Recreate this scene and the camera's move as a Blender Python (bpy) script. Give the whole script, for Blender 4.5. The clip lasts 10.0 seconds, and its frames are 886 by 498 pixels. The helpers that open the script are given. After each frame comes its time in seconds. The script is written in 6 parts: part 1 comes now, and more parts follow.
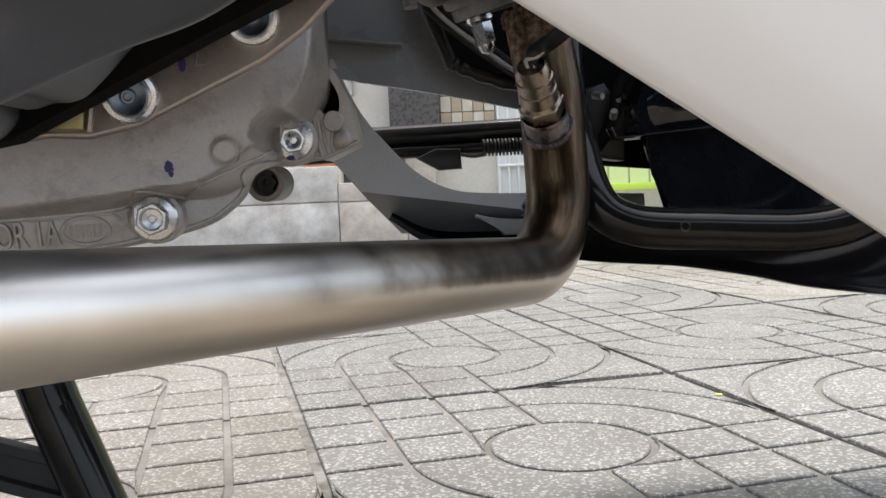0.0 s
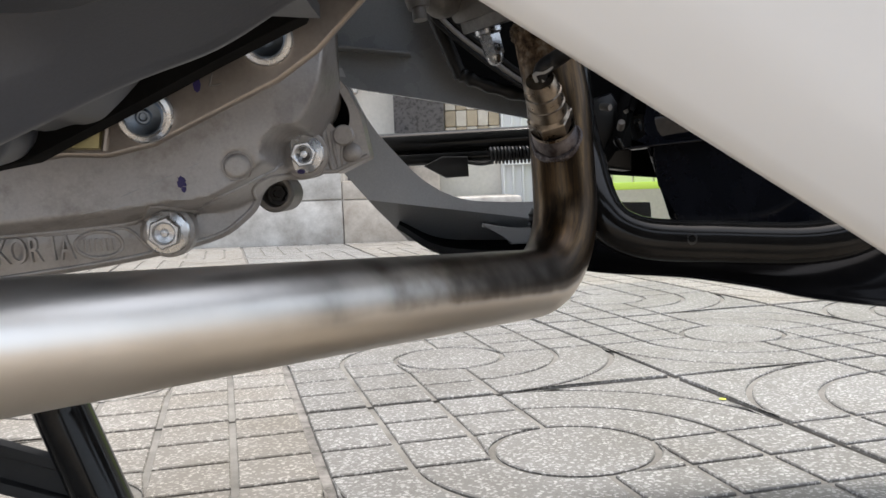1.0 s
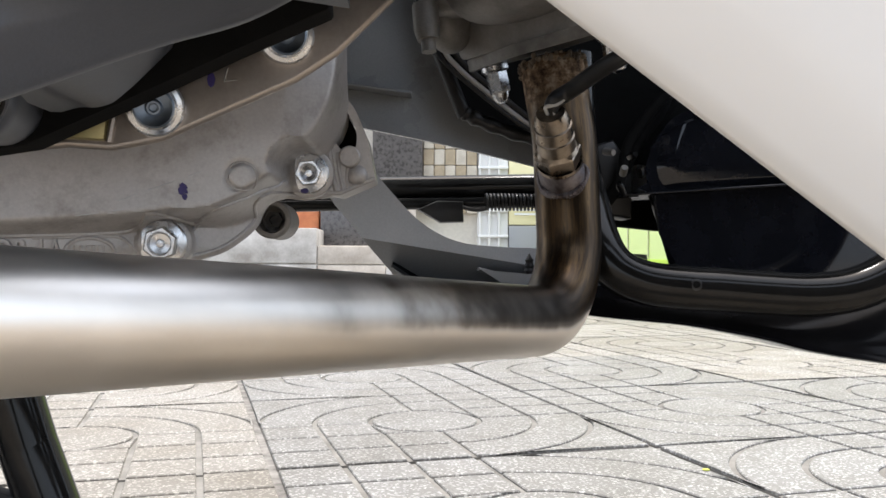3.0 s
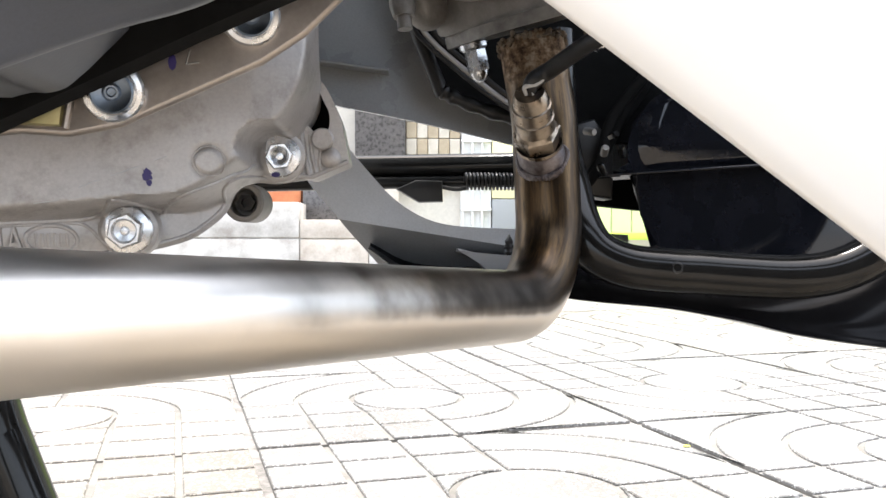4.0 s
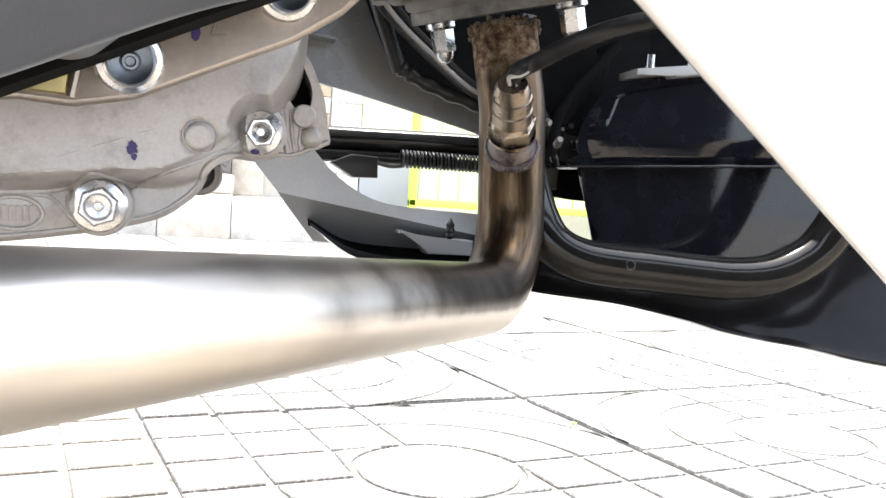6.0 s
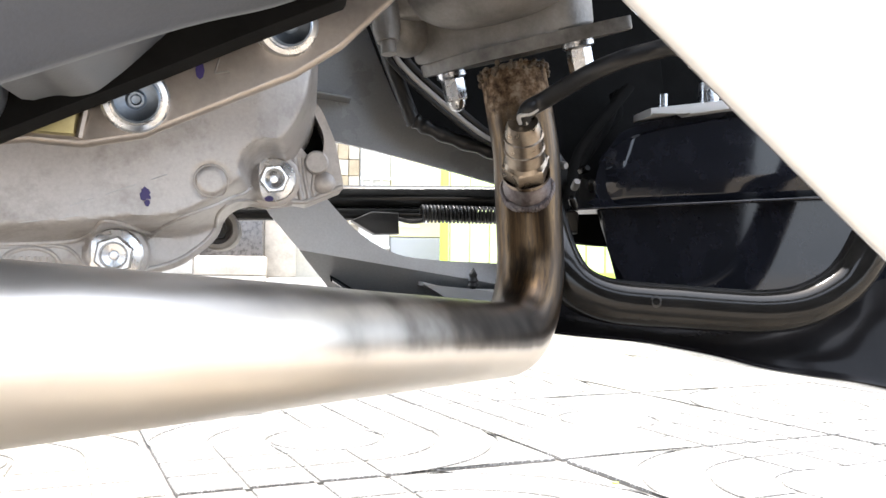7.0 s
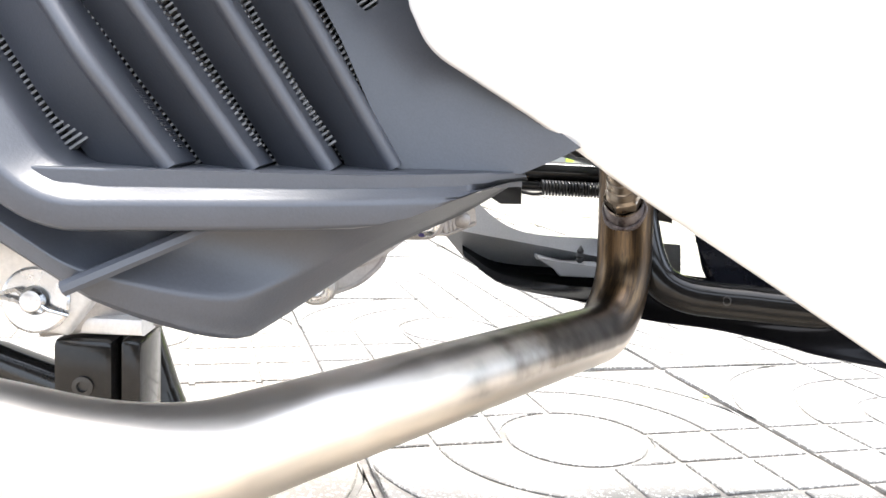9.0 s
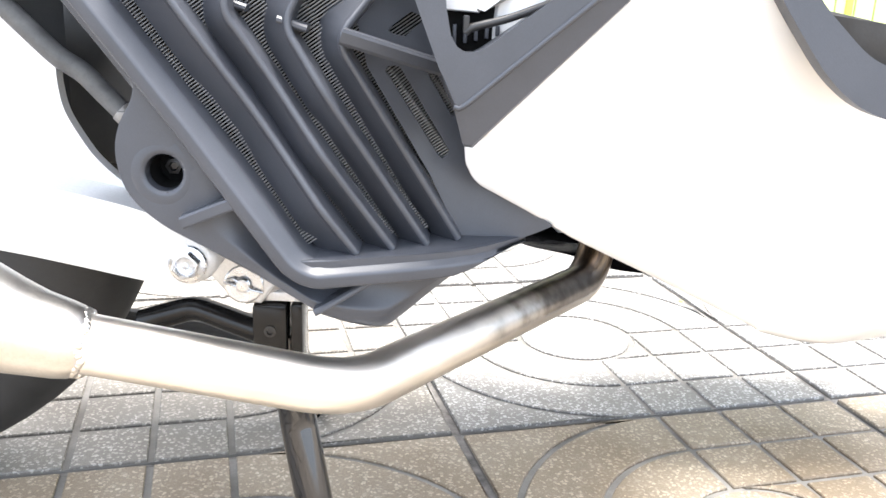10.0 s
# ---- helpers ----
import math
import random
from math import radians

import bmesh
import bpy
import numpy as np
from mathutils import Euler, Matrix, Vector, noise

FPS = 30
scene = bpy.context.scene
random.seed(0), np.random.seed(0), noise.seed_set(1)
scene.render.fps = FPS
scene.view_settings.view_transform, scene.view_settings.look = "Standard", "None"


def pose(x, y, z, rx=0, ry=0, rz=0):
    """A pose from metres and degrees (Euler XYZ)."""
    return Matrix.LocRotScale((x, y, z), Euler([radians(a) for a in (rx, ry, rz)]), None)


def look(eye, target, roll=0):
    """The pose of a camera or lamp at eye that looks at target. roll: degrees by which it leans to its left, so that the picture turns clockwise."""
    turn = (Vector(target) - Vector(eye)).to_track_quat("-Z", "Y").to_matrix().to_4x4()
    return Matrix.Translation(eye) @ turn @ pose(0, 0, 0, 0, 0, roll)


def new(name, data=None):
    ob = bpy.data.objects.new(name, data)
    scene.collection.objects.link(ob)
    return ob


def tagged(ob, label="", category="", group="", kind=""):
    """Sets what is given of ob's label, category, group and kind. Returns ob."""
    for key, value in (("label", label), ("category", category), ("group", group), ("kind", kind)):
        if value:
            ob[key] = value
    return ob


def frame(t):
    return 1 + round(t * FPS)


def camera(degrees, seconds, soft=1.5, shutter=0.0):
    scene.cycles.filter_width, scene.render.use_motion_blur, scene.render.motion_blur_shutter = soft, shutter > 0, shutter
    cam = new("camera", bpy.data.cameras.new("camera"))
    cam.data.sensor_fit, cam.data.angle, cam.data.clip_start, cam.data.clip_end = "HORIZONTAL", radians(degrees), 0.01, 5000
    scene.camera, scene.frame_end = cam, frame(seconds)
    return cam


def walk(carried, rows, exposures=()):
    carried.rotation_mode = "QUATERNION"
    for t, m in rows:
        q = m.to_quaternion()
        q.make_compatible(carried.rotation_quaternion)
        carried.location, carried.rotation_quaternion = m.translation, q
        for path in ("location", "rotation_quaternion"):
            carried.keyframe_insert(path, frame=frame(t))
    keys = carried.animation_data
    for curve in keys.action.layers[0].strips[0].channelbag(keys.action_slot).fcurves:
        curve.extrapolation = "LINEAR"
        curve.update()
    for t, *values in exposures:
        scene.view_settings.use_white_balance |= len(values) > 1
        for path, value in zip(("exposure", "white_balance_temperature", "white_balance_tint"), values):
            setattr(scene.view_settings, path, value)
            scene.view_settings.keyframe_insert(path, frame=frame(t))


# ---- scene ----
cam = camera(54.1, 10.0)
METRES, EYE, TILT, LEAN, TURN = 0.528, 0.2076, -3.94, 2.5, 0.0
ROWS = [
    (0.0, 0.0, 0.0, 0.0, 0.0, 0.0, -0.0),
    (0.5, -0.0031, -0.001, 0.0064, 0.0, -0.08, 0.13),
    (1.0, -0.0044, -0.005, 0.0126, 0.2, -0.22, -0.31),
    (1.5, -0.0179, -0.0128, 0.0079, -0.01, 0.12, -0.95),
    (2.0, -0.0468, 0.0139, -0.0057, -0.25, 3.69, -2.48),
    (2.5, -0.037, 0.0187, -0.0243, -1.14, 5.3, -2.84),
    (4.0, -0.0222, 0.0336, -0.0105, -2.83, 2.94, -2.41),
    (4.5, -0.0645, 0.0549, -0.02, -4.76, 3.69, -3.56),
    (5.0, -0.0985, 0.0597, -0.0024, -10.56, 3.12, -5.75),
    (5.5, -0.1136, 0.0606, 0.0134, -12.77, -0.1, -6.11),
    (7.0, -0.0951, 0.0649, -0.0183, -10.15, 5.82, -2.46),
    (7.5, -0.1032, 0.057, -0.0138, -8.49, 6.72, -2.51),
    (8.0, -0.0982, 0.0565, -0.012, -8.1, 6.16, -2.77),
    (8.5, -0.1039, 0.0111, 0.0359, -7.69, 2.78, -4.29),
    (9.0, -0.1224, -0.1242, 0.1144, -1.89, -4.37, -5.41),
    (9.5, -0.1491, -0.3421, 0.2305, -1.45, -6.35, -4.78),
    (10.0, -0.1713, -0.53, 0.2983, -0.6, -12.76, -4.72),
]
EV = 1.35
EXPO = [(t, EV + s) for t, s in ((0.0, 0.0), (0.3, -0.12), (0.6, -0.15), (1.1, 0.03), (1.6, 0.36), (1.9, 0.17), (2.5, 0.19), (3.8, 0.8), (4.3, 1.4), (4.6, 1.54), (9.0, 1.54), (10.0, 1.4))]
walk(cam, [(t, pose(0, 0, EYE, TILT, LEAN, TURN) @ pose(METRES * x, METRES * y, METRES * z, 90 + pitch, roll, yaw)) for t, x, y, z, yaw, pitch, roll in ROWS], EXPO)

# ---- light: a bright hazy sky, the sun high behind the scooter ----
world = bpy.data.worlds.new("sky")
scene.world = world
world.use_nodes = True
wn = world.node_tree.nodes
sky = wn.new("ShaderNodeTexSky")
sky.sky_type, sky.sun_disc = "NISHITA", False
sky.sun_elevation, sky.sun_rotation = radians(84), radians(30)
sky.air_density, sky.dust_density, sky.ozone_density = 1.0, 8.0, 1.0
wn["Background"].inputs["Strength"].default_value = 0.06
world.node_tree.links.new(sky.outputs[0], wn["Background"].inputs["Color"])
# the white cloud cover, one even tone all round
cloud = wn.new("ShaderNodeBackground")
cloud.inputs["Color"].default_value, cloud.inputs["Strength"].default_value = (0.86, 0.95, 1.08, 1), 0.41
both = wn.new("ShaderNodeAddShader")
world.node_tree.links.new(wn["Background"].outputs[0], both.inputs[0])
world.node_tree.links.new(cloud.outputs[0], both.inputs[1])
world.node_tree.links.new(both.outputs[0], wn["World Output"].inputs["Surface"])
sun_data = bpy.data.lights.new("sun", "SUN")
sun_data.energy, sun_data.angle, sun_data.color = 1.4, radians(12), (1.0, 0.985, 0.962)
sun = new("sun", sun_data)
sun.matrix_basis = look((0.4, 0.7, 8.0), (0, 0, 0))

# ---- materials ----
def material(name, colour, rough=0.5, metal=0.0, coat=0.0):
    m = bpy.data.materials.new(name)
    m.use_nodes = True
    b = m.node_tree.nodes["Principled BSDF"]
    b.inputs["Base Color"].default_value = (*colour, 1)
    b.inputs["Roughness"].default_value = rough
    b.inputs["Metallic"].default_value = metal
    b.inputs["Coat Weight"].default_value = coat
    b.inputs["Coat Roughness"].default_value = 0.05
    return m


def nodes_of(m):
    n = m.node_tree.nodes
    return n, m.node_tree.links, n["Principled BSDF"]


def noise_node(m, scale, detail=4.0, rough=0.6, stretch=None):
    n, l, b = nodes_of(m)
    tex = n.new("ShaderNodeTexNoise")
    tex.inputs["Scale"].default_value, tex.inputs["Detail"].default_value, tex.inputs["Roughness"].default_value = scale, detail, rough
    co = n.new("ShaderNodeTexCoord")
    if stretch:
        mp = n.new("ShaderNodeMapping")
        mp.inputs["Scale"].default_value = stretch
        l.new(co.outputs["Object"], mp.inputs["Vector"])
        l.new(mp.outputs[0], tex.inputs["Vector"])
    else:
        l.new(co.outputs["Object"], tex.inputs["Vector"])
    return tex


def ramp(m, fac, stops, blend="LINEAR"):
    n, l, b = nodes_of(m)
    r = n.new("ShaderNodeValToRGB")
    while len(r.color_ramp.elements) < len(stops):
        r.color_ramp.elements.new(0.5)
    for e, (p, c) in zip(r.color_ramp.elements, stops):
        e.position = p
        e.color = (*c, 1) if len(c) == 3 else c
    r.color_ramp.interpolation = blend
    l.new(fac, r.inputs[0])
    return r.outputs["Color"]


def mixed(m, fac, a, c, mode="MIX"):
    n, l, b = nodes_of(m)
    x = n.new("ShaderNodeMix")
    x.data_type, x.blend_type = "RGBA", mode
    for socket, v in ((x.inputs[0], fac), (x.inputs[6], a), (x.inputs[7], c)):
        if isinstance(v, (int, float)):
            socket.default_value = v
        elif isinstance(v, tuple):
            socket.default_value = (*v, 1)
        else:
            l.new(v, socket)
    return x.outputs[2]


def bump(m, height, strength=0.2, distance=0.001):
    n, l, b = nodes_of(m)
    bp = n.new("ShaderNodeBump")
    bp.inputs["Strength"].default_value, bp.inputs["Distance"].default_value = strength, distance
    l.new(height, bp.inputs["Height"])
    l.new(bp.outputs[0], b.inputs["Normal"])


def worn(m, lo, hi, scale=30, fine=400, r_lo=None, r_hi=None, b_strength=0.15, b_dist=0.0006, stretch=None):
    """Two scales of variation in colour, with roughness and fine relief to go with it."""
    n, l, b = nodes_of(m)
    big, small = noise_node(m, scale, 5, 0.6, stretch), noise_node(m, fine, 3)
    c = ramp(m, big.outputs["Fac"], [(0.3, lo), (0.7, hi)])
    c2 = ramp(m, small.outputs["Fac"], [(0.3, (0.93, 0.93, 0.93)), (0.7, (1.05, 1.05, 1.05))])
    l.new(mixed(m, 1.0, c, c2, "MULTIPLY"), b.inputs["Base Color"])
    if r_lo is not None:
        rr = ramp(m, big.outputs["Fac"], [(0.3, (r_lo,) * 3), (0.7, (r_hi,) * 3)])
        l.new(rr, b.inputs["Roughness"])
    bump(m, small.outputs["Fac"], b_strength, b_dist)
    return m


def terrazzo(name, base, chip, dirt):
    m = material(name, base, 0.55)
    n, l, b = nodes_of(m)
    co = n.new("ShaderNodeTexCoord")
    geo = n.new("ShaderNodeNewGeometry")
    vor = n.new("ShaderNodeTexVoronoi")
    vor.inputs["Scale"].default_value, vor.inputs["Randomness"].default_value = 265, 1.0
    wob = n.new("ShaderNodeTexNoise")
    wob.inputs["Scale"].default_value = 260
    l.new(geo.outputs["Position"], wob.inputs["Vector"])
    add = n.new("ShaderNodeVectorMath")
    add.operation = "MULTIPLY_ADD"
    add.inputs[1].default_value = (0.006, 0.006, 0.006)
    l.new(wob.outputs["Color"], add.inputs[0])
    l.new(geo.outputs["Position"], add.inputs[2])
    l.new(add.outputs[0], vor.inputs["Vector"])
    sep = n.new("ShaderNodeSeparateColor")
    l.new(vor.outputs["Color"], sep.inputs[0])
    near = ramp(m, vor.outputs["Distance"], [(0.36, (1, 1, 1)), (0.46, (0, 0, 0))])
    some = ramp(m, sep.outputs[0], [(0.12, (0, 0, 0)), (0.22, (1, 1, 1))])
    chips = mixed(m, 1.0, near, some, "MULTIPLY")
    tone = ramp(m, sep.outputs[1], [(0.0, tuple(v * 0.60 for v in chip)), (1.0, chip)])
    bigt = n.new("ShaderNodeTexNoise")
    bigt.inputs["Scale"].default_value, bigt.inputs["Detail"].default_value = 9, 6
    l.new(geo.outputs["Position"], bigt.inputs["Vector"])
    fine = n.new("ShaderNodeTexNoise")
    fine.inputs["Scale"].default_value, fine.inputs["Detail"].default_value = 900, 2
    l.new(geo.outputs["Position"], fine.inputs["Vector"])
    ground_c = mixed(m, ramp(m, fine.outputs["Fac"], [(0.35, (0, 0, 0)), (0.65, (1, 1, 1))]), tuple(v * 0.75 for v in base), base)
    c = mixed(m, chips, ground_c, tone)
    stain = ramp(m, bigt.outputs["Fac"], [(0.35, dirt), (0.62, (1, 1, 1))])
    info = n.new("ShaderNodeObjectInfo")
    vary = ramp(m, info.outputs["Random"], [(0.0, (0.88, 0.87, 0.85)), (1.0, (1.06, 1.06, 1.06))])
    c = mixed(m, 0.8, c, stain, "MULTIPLY")
    l.new(mixed(m, 1.0, c, vary, "MULTIPLY"), b.inputs["Base Color"])
    bump(m, fine.outputs["Fac"], 0.3, 0.0005)
    return m


M_TILE = terrazzo("terrazzo_grey", (0.200, 0.196, 0.188), (0.46, 0.458, 0.45), (0.78, 0.765, 0.735))
M_TILE_B = terrazzo("terrazzo_beige", (0.225, 0.212, 0.192), (0.475, 0.457, 0.425), (0.80, 0.77, 0.72))
M_TILE_C = terrazzo("terrazzo_tan", (0.28, 0.232, 0.172), (0.48, 0.415, 0.325), (0.62, 0.55, 0.47))
M_GROUT = worn(material("grout", (0.17, 0.16, 0.145), 0.9), (0.080, 0.074, 0.068), (0.29, 0.275, 0.255), 55, 400, b_strength=0.9)
M_GROOVE = worn(material("tile_groove", (0.25, 0.24, 0.22), 0.9), (0.12, 0.113, 0.10), (0.25, 0.24, 0.22), 16, 400, b_strength=0.5)
M_CAST = worn(material("cast_aluminium", (0.4, 0.39, 0.37), 0.5, 0.55), (0.37, 0.352, 0.34), (0.47, 0.455, 0.445), 22, 900, 0.40, 0.56, 0.10, 0.0003)
n_, l_, b_ = nodes_of(M_CAST)
grime = ramp(M_CAST, noise_node(M_CAST, 75, 6, 0.7).outputs["Fac"], [(0.30, (0.62, 0.60, 0.58)), (0.50, (1.0, 1.0, 1.0))])
l_.new(mixed(M_CAST, 0.75, b_.inputs["Base Color"].links[0].from_socket, grime, "MULTIPLY"), b_.inputs["Base Color"])
M_CASTD = worn(material("dull_cast_aluminium", (0.3, 0.29, 0.28), 0.55, 0.5), (0.18, 0.172, 0.164), (0.34, 0.328, 0.315), 60, 700, 0.45, 0.65, 0.4, 0.0005)
M_BLUEZ = worn(material("blue_zinc_plated_steel", (0.4, 0.45, 0.5), 0.25, 1.0), (0.15, 0.185, 0.235), (0.25, 0.295, 0.355), 150, 900, 0.36, 0.50, 0.1, 0.0002)
M_ZINC = worn(material("zinc_plated_steel", (0.62, 0.64, 0.66), 0.25, 1.0), (0.50, 0.52, 0.55), (0.72, 0.73, 0.74), 150, 900, 0.18, 0.34, 0.1, 0.0002)
M_YZINC = worn(material("yellow_passivated_steel", (0.6, 0.5, 0.36), 0.32, 0.9), (0.29, 0.262, 0.240), (0.41, 0.368, 0.332), 45, 600, 0.32, 0.46, 0.12, 0.0003)
M_OLIVE = worn(material("olive_passivated_steel", (0.3, 0.27, 0.1), 0.4, 0.7), (0.30, 0.27, 0.13), (0.42, 0.37, 0.20), 60, 600)
M_BLACK = worn(material("gloss_black_paint", (0.008, 0.008, 0.009), 0.08), (0.006, 0.006, 0.007), (0.012, 0.012, 0.013), 40, 500, 0.05, 0.13, 0.02, 0.0001)
M_BLACK.node_tree.nodes["Principled BSDF"].inputs["Coat Weight"].default_value = 1.0
M_SATIN = worn(material("satin_black_paint", (0.02, 0.02, 0.02), 0.35), (0.012, 0.012, 0.012), (0.028, 0.027, 0.026), 60, 600, 0.28, 0.5)
M_PLAST = worn(material("dark_grey_moulded_plastic", (0.048, 0.051, 0.059), 0.34), (0.041, 0.045, 0.054), (0.053, 0.057, 0.068), 25, 1400, 0.35, 0.46, 0.16, 0.0003)
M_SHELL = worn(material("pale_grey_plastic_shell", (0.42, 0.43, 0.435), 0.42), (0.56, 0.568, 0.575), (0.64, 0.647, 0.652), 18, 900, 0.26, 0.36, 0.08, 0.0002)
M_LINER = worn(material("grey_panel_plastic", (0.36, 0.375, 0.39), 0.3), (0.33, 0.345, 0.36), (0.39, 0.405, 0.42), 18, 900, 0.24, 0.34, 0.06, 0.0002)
# darker than the shell; on the far fairing's lip it carries the shade
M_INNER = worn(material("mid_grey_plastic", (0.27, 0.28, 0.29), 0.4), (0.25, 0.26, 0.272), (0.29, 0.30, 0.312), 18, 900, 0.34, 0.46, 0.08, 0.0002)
M_WHITE = material("white_gloss_paint", (0.79, 0.79, 0.785), 0.22, 0.0, 0.5)
nd = noise_node(M_WHITE, 5, 4)
M_WHITE.node_tree.links.new(ramp(M_WHITE, nd.outputs["Fac"], [(0.3, (0.765, 0.765, 0.76)), (0.7, (0.80, 0.80, 0.795))]), M_WHITE.node_tree.nodes["Principled BSDF"].inputs["Base Color"])
M_FRAME = worn(material("black_frame_paint", (0.01, 0.01, 0.01), 0.2), (0.008, 0.008, 0.008), (0.014, 0.014, 0.014), 60, 600, 0.10, 0.15, 0.03, 0.0002)
M_FRAME.node_tree.nodes["Principled BSDF"].inputs["Specular IOR Level"].default_value = 0.27
M_FLANGE = worn(material("scuffed_flange_steel", (0.12, 0.115, 0.10), 0.5, 0.4), (0.08, 0.074, 0.066), (0.21, 0.198, 0.182), 120, 800, 0.35, 0.55, 0.4, 0.0005)
M_BELLY = worn(material("black_moulded_cover", (0.008, 0.008, 0.009), 0.15), (0.006, 0.006, 0.007), (0.010, 0.010, 0.011), 40, 500, 0.12, 0.16, 0.02, 0.0001)
M_BELLY.node_tree.nodes["Principled BSDF"].inputs["Specular IOR Level"].default_value = 0.10
# near-black for wires and the core, and for shade painted into gaps
M_DARK = worn(material("matt_black_and_shade", (0.006, 0.006, 0.006), 0.95), (0.005, 0.005, 0.005), (0.009, 0.009, 0.009), 60, 600)
M_DARK.node_tree.nodes["Principled BSDF"].inputs["Specular IOR Level"].default_value = 0.1
M_HOSE = worn(material("black_hose_rubber", (0.01, 0.01, 0.01), 0.45), (0.008, 0.008, 0.008), (0.015, 0.015, 0.015), 80, 600, 0.35, 0.55)
M_TANK = worn(material("dusty_black_enamel", (0.008, 0.008, 0.009), 0.2), (0.006, 0.007, 0.010), (0.012, 0.013, 0.018), 60, 900, 0.06, 0.10, 0.02, 0.0001)
M_TANK.node_tree.nodes["Principled BSDF"].inputs["Specular IOR Level"].default_value = 0.4
M_SILVER = worn(material("silver_paint", (0.7, 0.7, 0.7), 0.38, 0.25), (0.66, 0.66, 0.66), (0.76, 0.76, 0.755), 14, 600, 0.32, 0.45, 0.06, 0.0002)
M_RUB = worn(material("black_rubber", (0.02, 0.02, 0.02), 0.7), (0.016, 0.016, 0.016), (0.034, 0.033, 0.032), 60, 500, 0.6, 0.8)
M_DUSTY = worn(material("dusty_grey_rubber", (0.09, 0.09, 0.09), 0.6), (0.06, 0.06, 0.061), (0.13, 0.13, 0.128), 60, 500, 0.5, 0.7)
M_CABLE = worn(material("black_cable_sleeve", (0.016, 0.016, 0.017), 0.42), (0.007, 0.007, 0.008), (0.017, 0.017, 0.018), 120, 700, 0.34, 0.48)
M_GWIRE = material("grey_wire_insulation", (0.5, 0.5, 0.5), 0.4)
M_BOSS = material("pale_grey_plastic", (0.40, 0.405, 0.41), 0.5)
M_FIN = worn(material("radiator_fin", (0.12, 0.12, 0.12), 0.5, 0.3), (0.11, 0.11, 0.11), (0.19, 0.188, 0.185), 90, 500)
M_INK = material("violet_marker_ink", (0.03, 0.02, 0.12), 0.5)


def exhaust_metal(name):
    """Stainless tube. 'along' runs from the port (0) to the silencer, 'side' from the back (-1) to the underside (1), 'turn' round the tube.
    Heat has blackened the port end; the oxide fades down the run and never reached the underside."""
    m = material(name, (0.6, 0.58, 0.55), 0.24, 1.0)
    n, l, b = nodes_of(m)

    def attr(key):
        a = n.new("ShaderNodeAttribute")
        a.attribute_name = key
        return a.outputs["Fac"]

    def calc(op, a, c, d=None):
        q = n.new("ShaderNodeMath")
        q.operation = op
        for s, v in zip(q.inputs, (a, c, d)):
            if isinstance(v, (int, float)):
                s.default_value = v
            elif v is not None:
                l.new(v, s)
        return q.outputs[0]

    along_, side, turn = attr("along"), attr("side"), attr("turn")
    cloud_ = noise_node(m, 42, 3, 0.5).outputs["Fac"]
    fine = noise_node(m, 260, 4, 0.65).outputs["Fac"]
    wob = calc("MULTIPLY_ADD", fine, 0.08, calc("MULTIPLY", cloud_, 0.92))
    far = ramp(m, calc("MULTIPLY_ADD", wob, 0.13, along_), [(0.255, (1, 1, 1)), (0.295, (0.66, 0.66, 0.66)), (0.335, (0.40, 0.40, 0.40)), (0.395, (0.22, 0.22, 0.22)), (0.48, (0, 0, 0))], "B_SPLINE")
    under = ramp(m, calc("MULTIPLY_ADD", wob, 0.22, side), [(0.39, (1, 1, 1)), (0.49, (0.55, 0.55, 0.55)), (0.61, (0, 0, 0))], "B_SPLINE")
    oxide = mixed(m, 1.0, far, under, "MULTIPLY")
    # streaks run down the tube from the port
    cx = n.new("ShaderNodeCombineXYZ")
    l.new(calc("MULTIPLY", calc("COSINE", turn, 0.0), 1.0), cx.inputs[0])
    l.new(calc("MULTIPLY", calc("SINE", turn, 0.0), 1.0), cx.inputs[1])
    l.new(calc("MULTIPLY", along_, 7.0), cx.inputs[2])
    st = n.new("ShaderNodeTexNoise")
    st.inputs["Scale"].default_value, st.inputs["Detail"].default_value, st.inputs["Roughness"].default_value = 4.2, 5, 0.65
    l.new(cx.outputs[0], st.inputs["Vector"])
    burnt = ramp(m, st.outputs["Fac"], [(0.30, (0.040, 0.031, 0.024)), (0.46, (0.070, 0.050, 0.034)), (0.56, (0.125, 0.083, 0.046)), (0.64, (0.062, 0.046, 0.033)), (0.75, (0.105, 0.074, 0.044))])
    soot = ramp(m, wob, [(0.36, (0.050, 0.042, 0.035)), (0.50, (0.085, 0.072, 0.061)), (0.64, (0.15, 0.132, 0.115))])
    tone = mixed(m, ramp(m, along_, [(0.108, (0, 0, 0)), (0.150, (1, 1, 1))]), burnt, soot)
    crust = ramp(m, calc("MULTIPLY_ADD", cloud_, 0.016, along_), [(0.020, (1, 1, 1)), (0.025, (0.6, 0.6, 0.6)), (0.030, (0, 0, 0))])
    rust = ramp(m, fine, [(0.35, (0.05, 0.032, 0.022)), (0.50, (0.19, 0.125, 0.075)), (0.65, (0.36, 0.28, 0.20))])
    clean = ramp(m, noise_node(m, 24, 3, 0.5).outputs["Fac"], [(0.3, (0.87, 0.815, 0.745)), (0.7, (0.93, 0.885, 0.825))])
    # straw tint under the bend
    clean = mixed(m, ramp(m, along_, [(0.10, (0.9, 0.9, 0.9)), (0.36, (0, 0, 0))]), clean, (0.48, 0.40, 0.31))
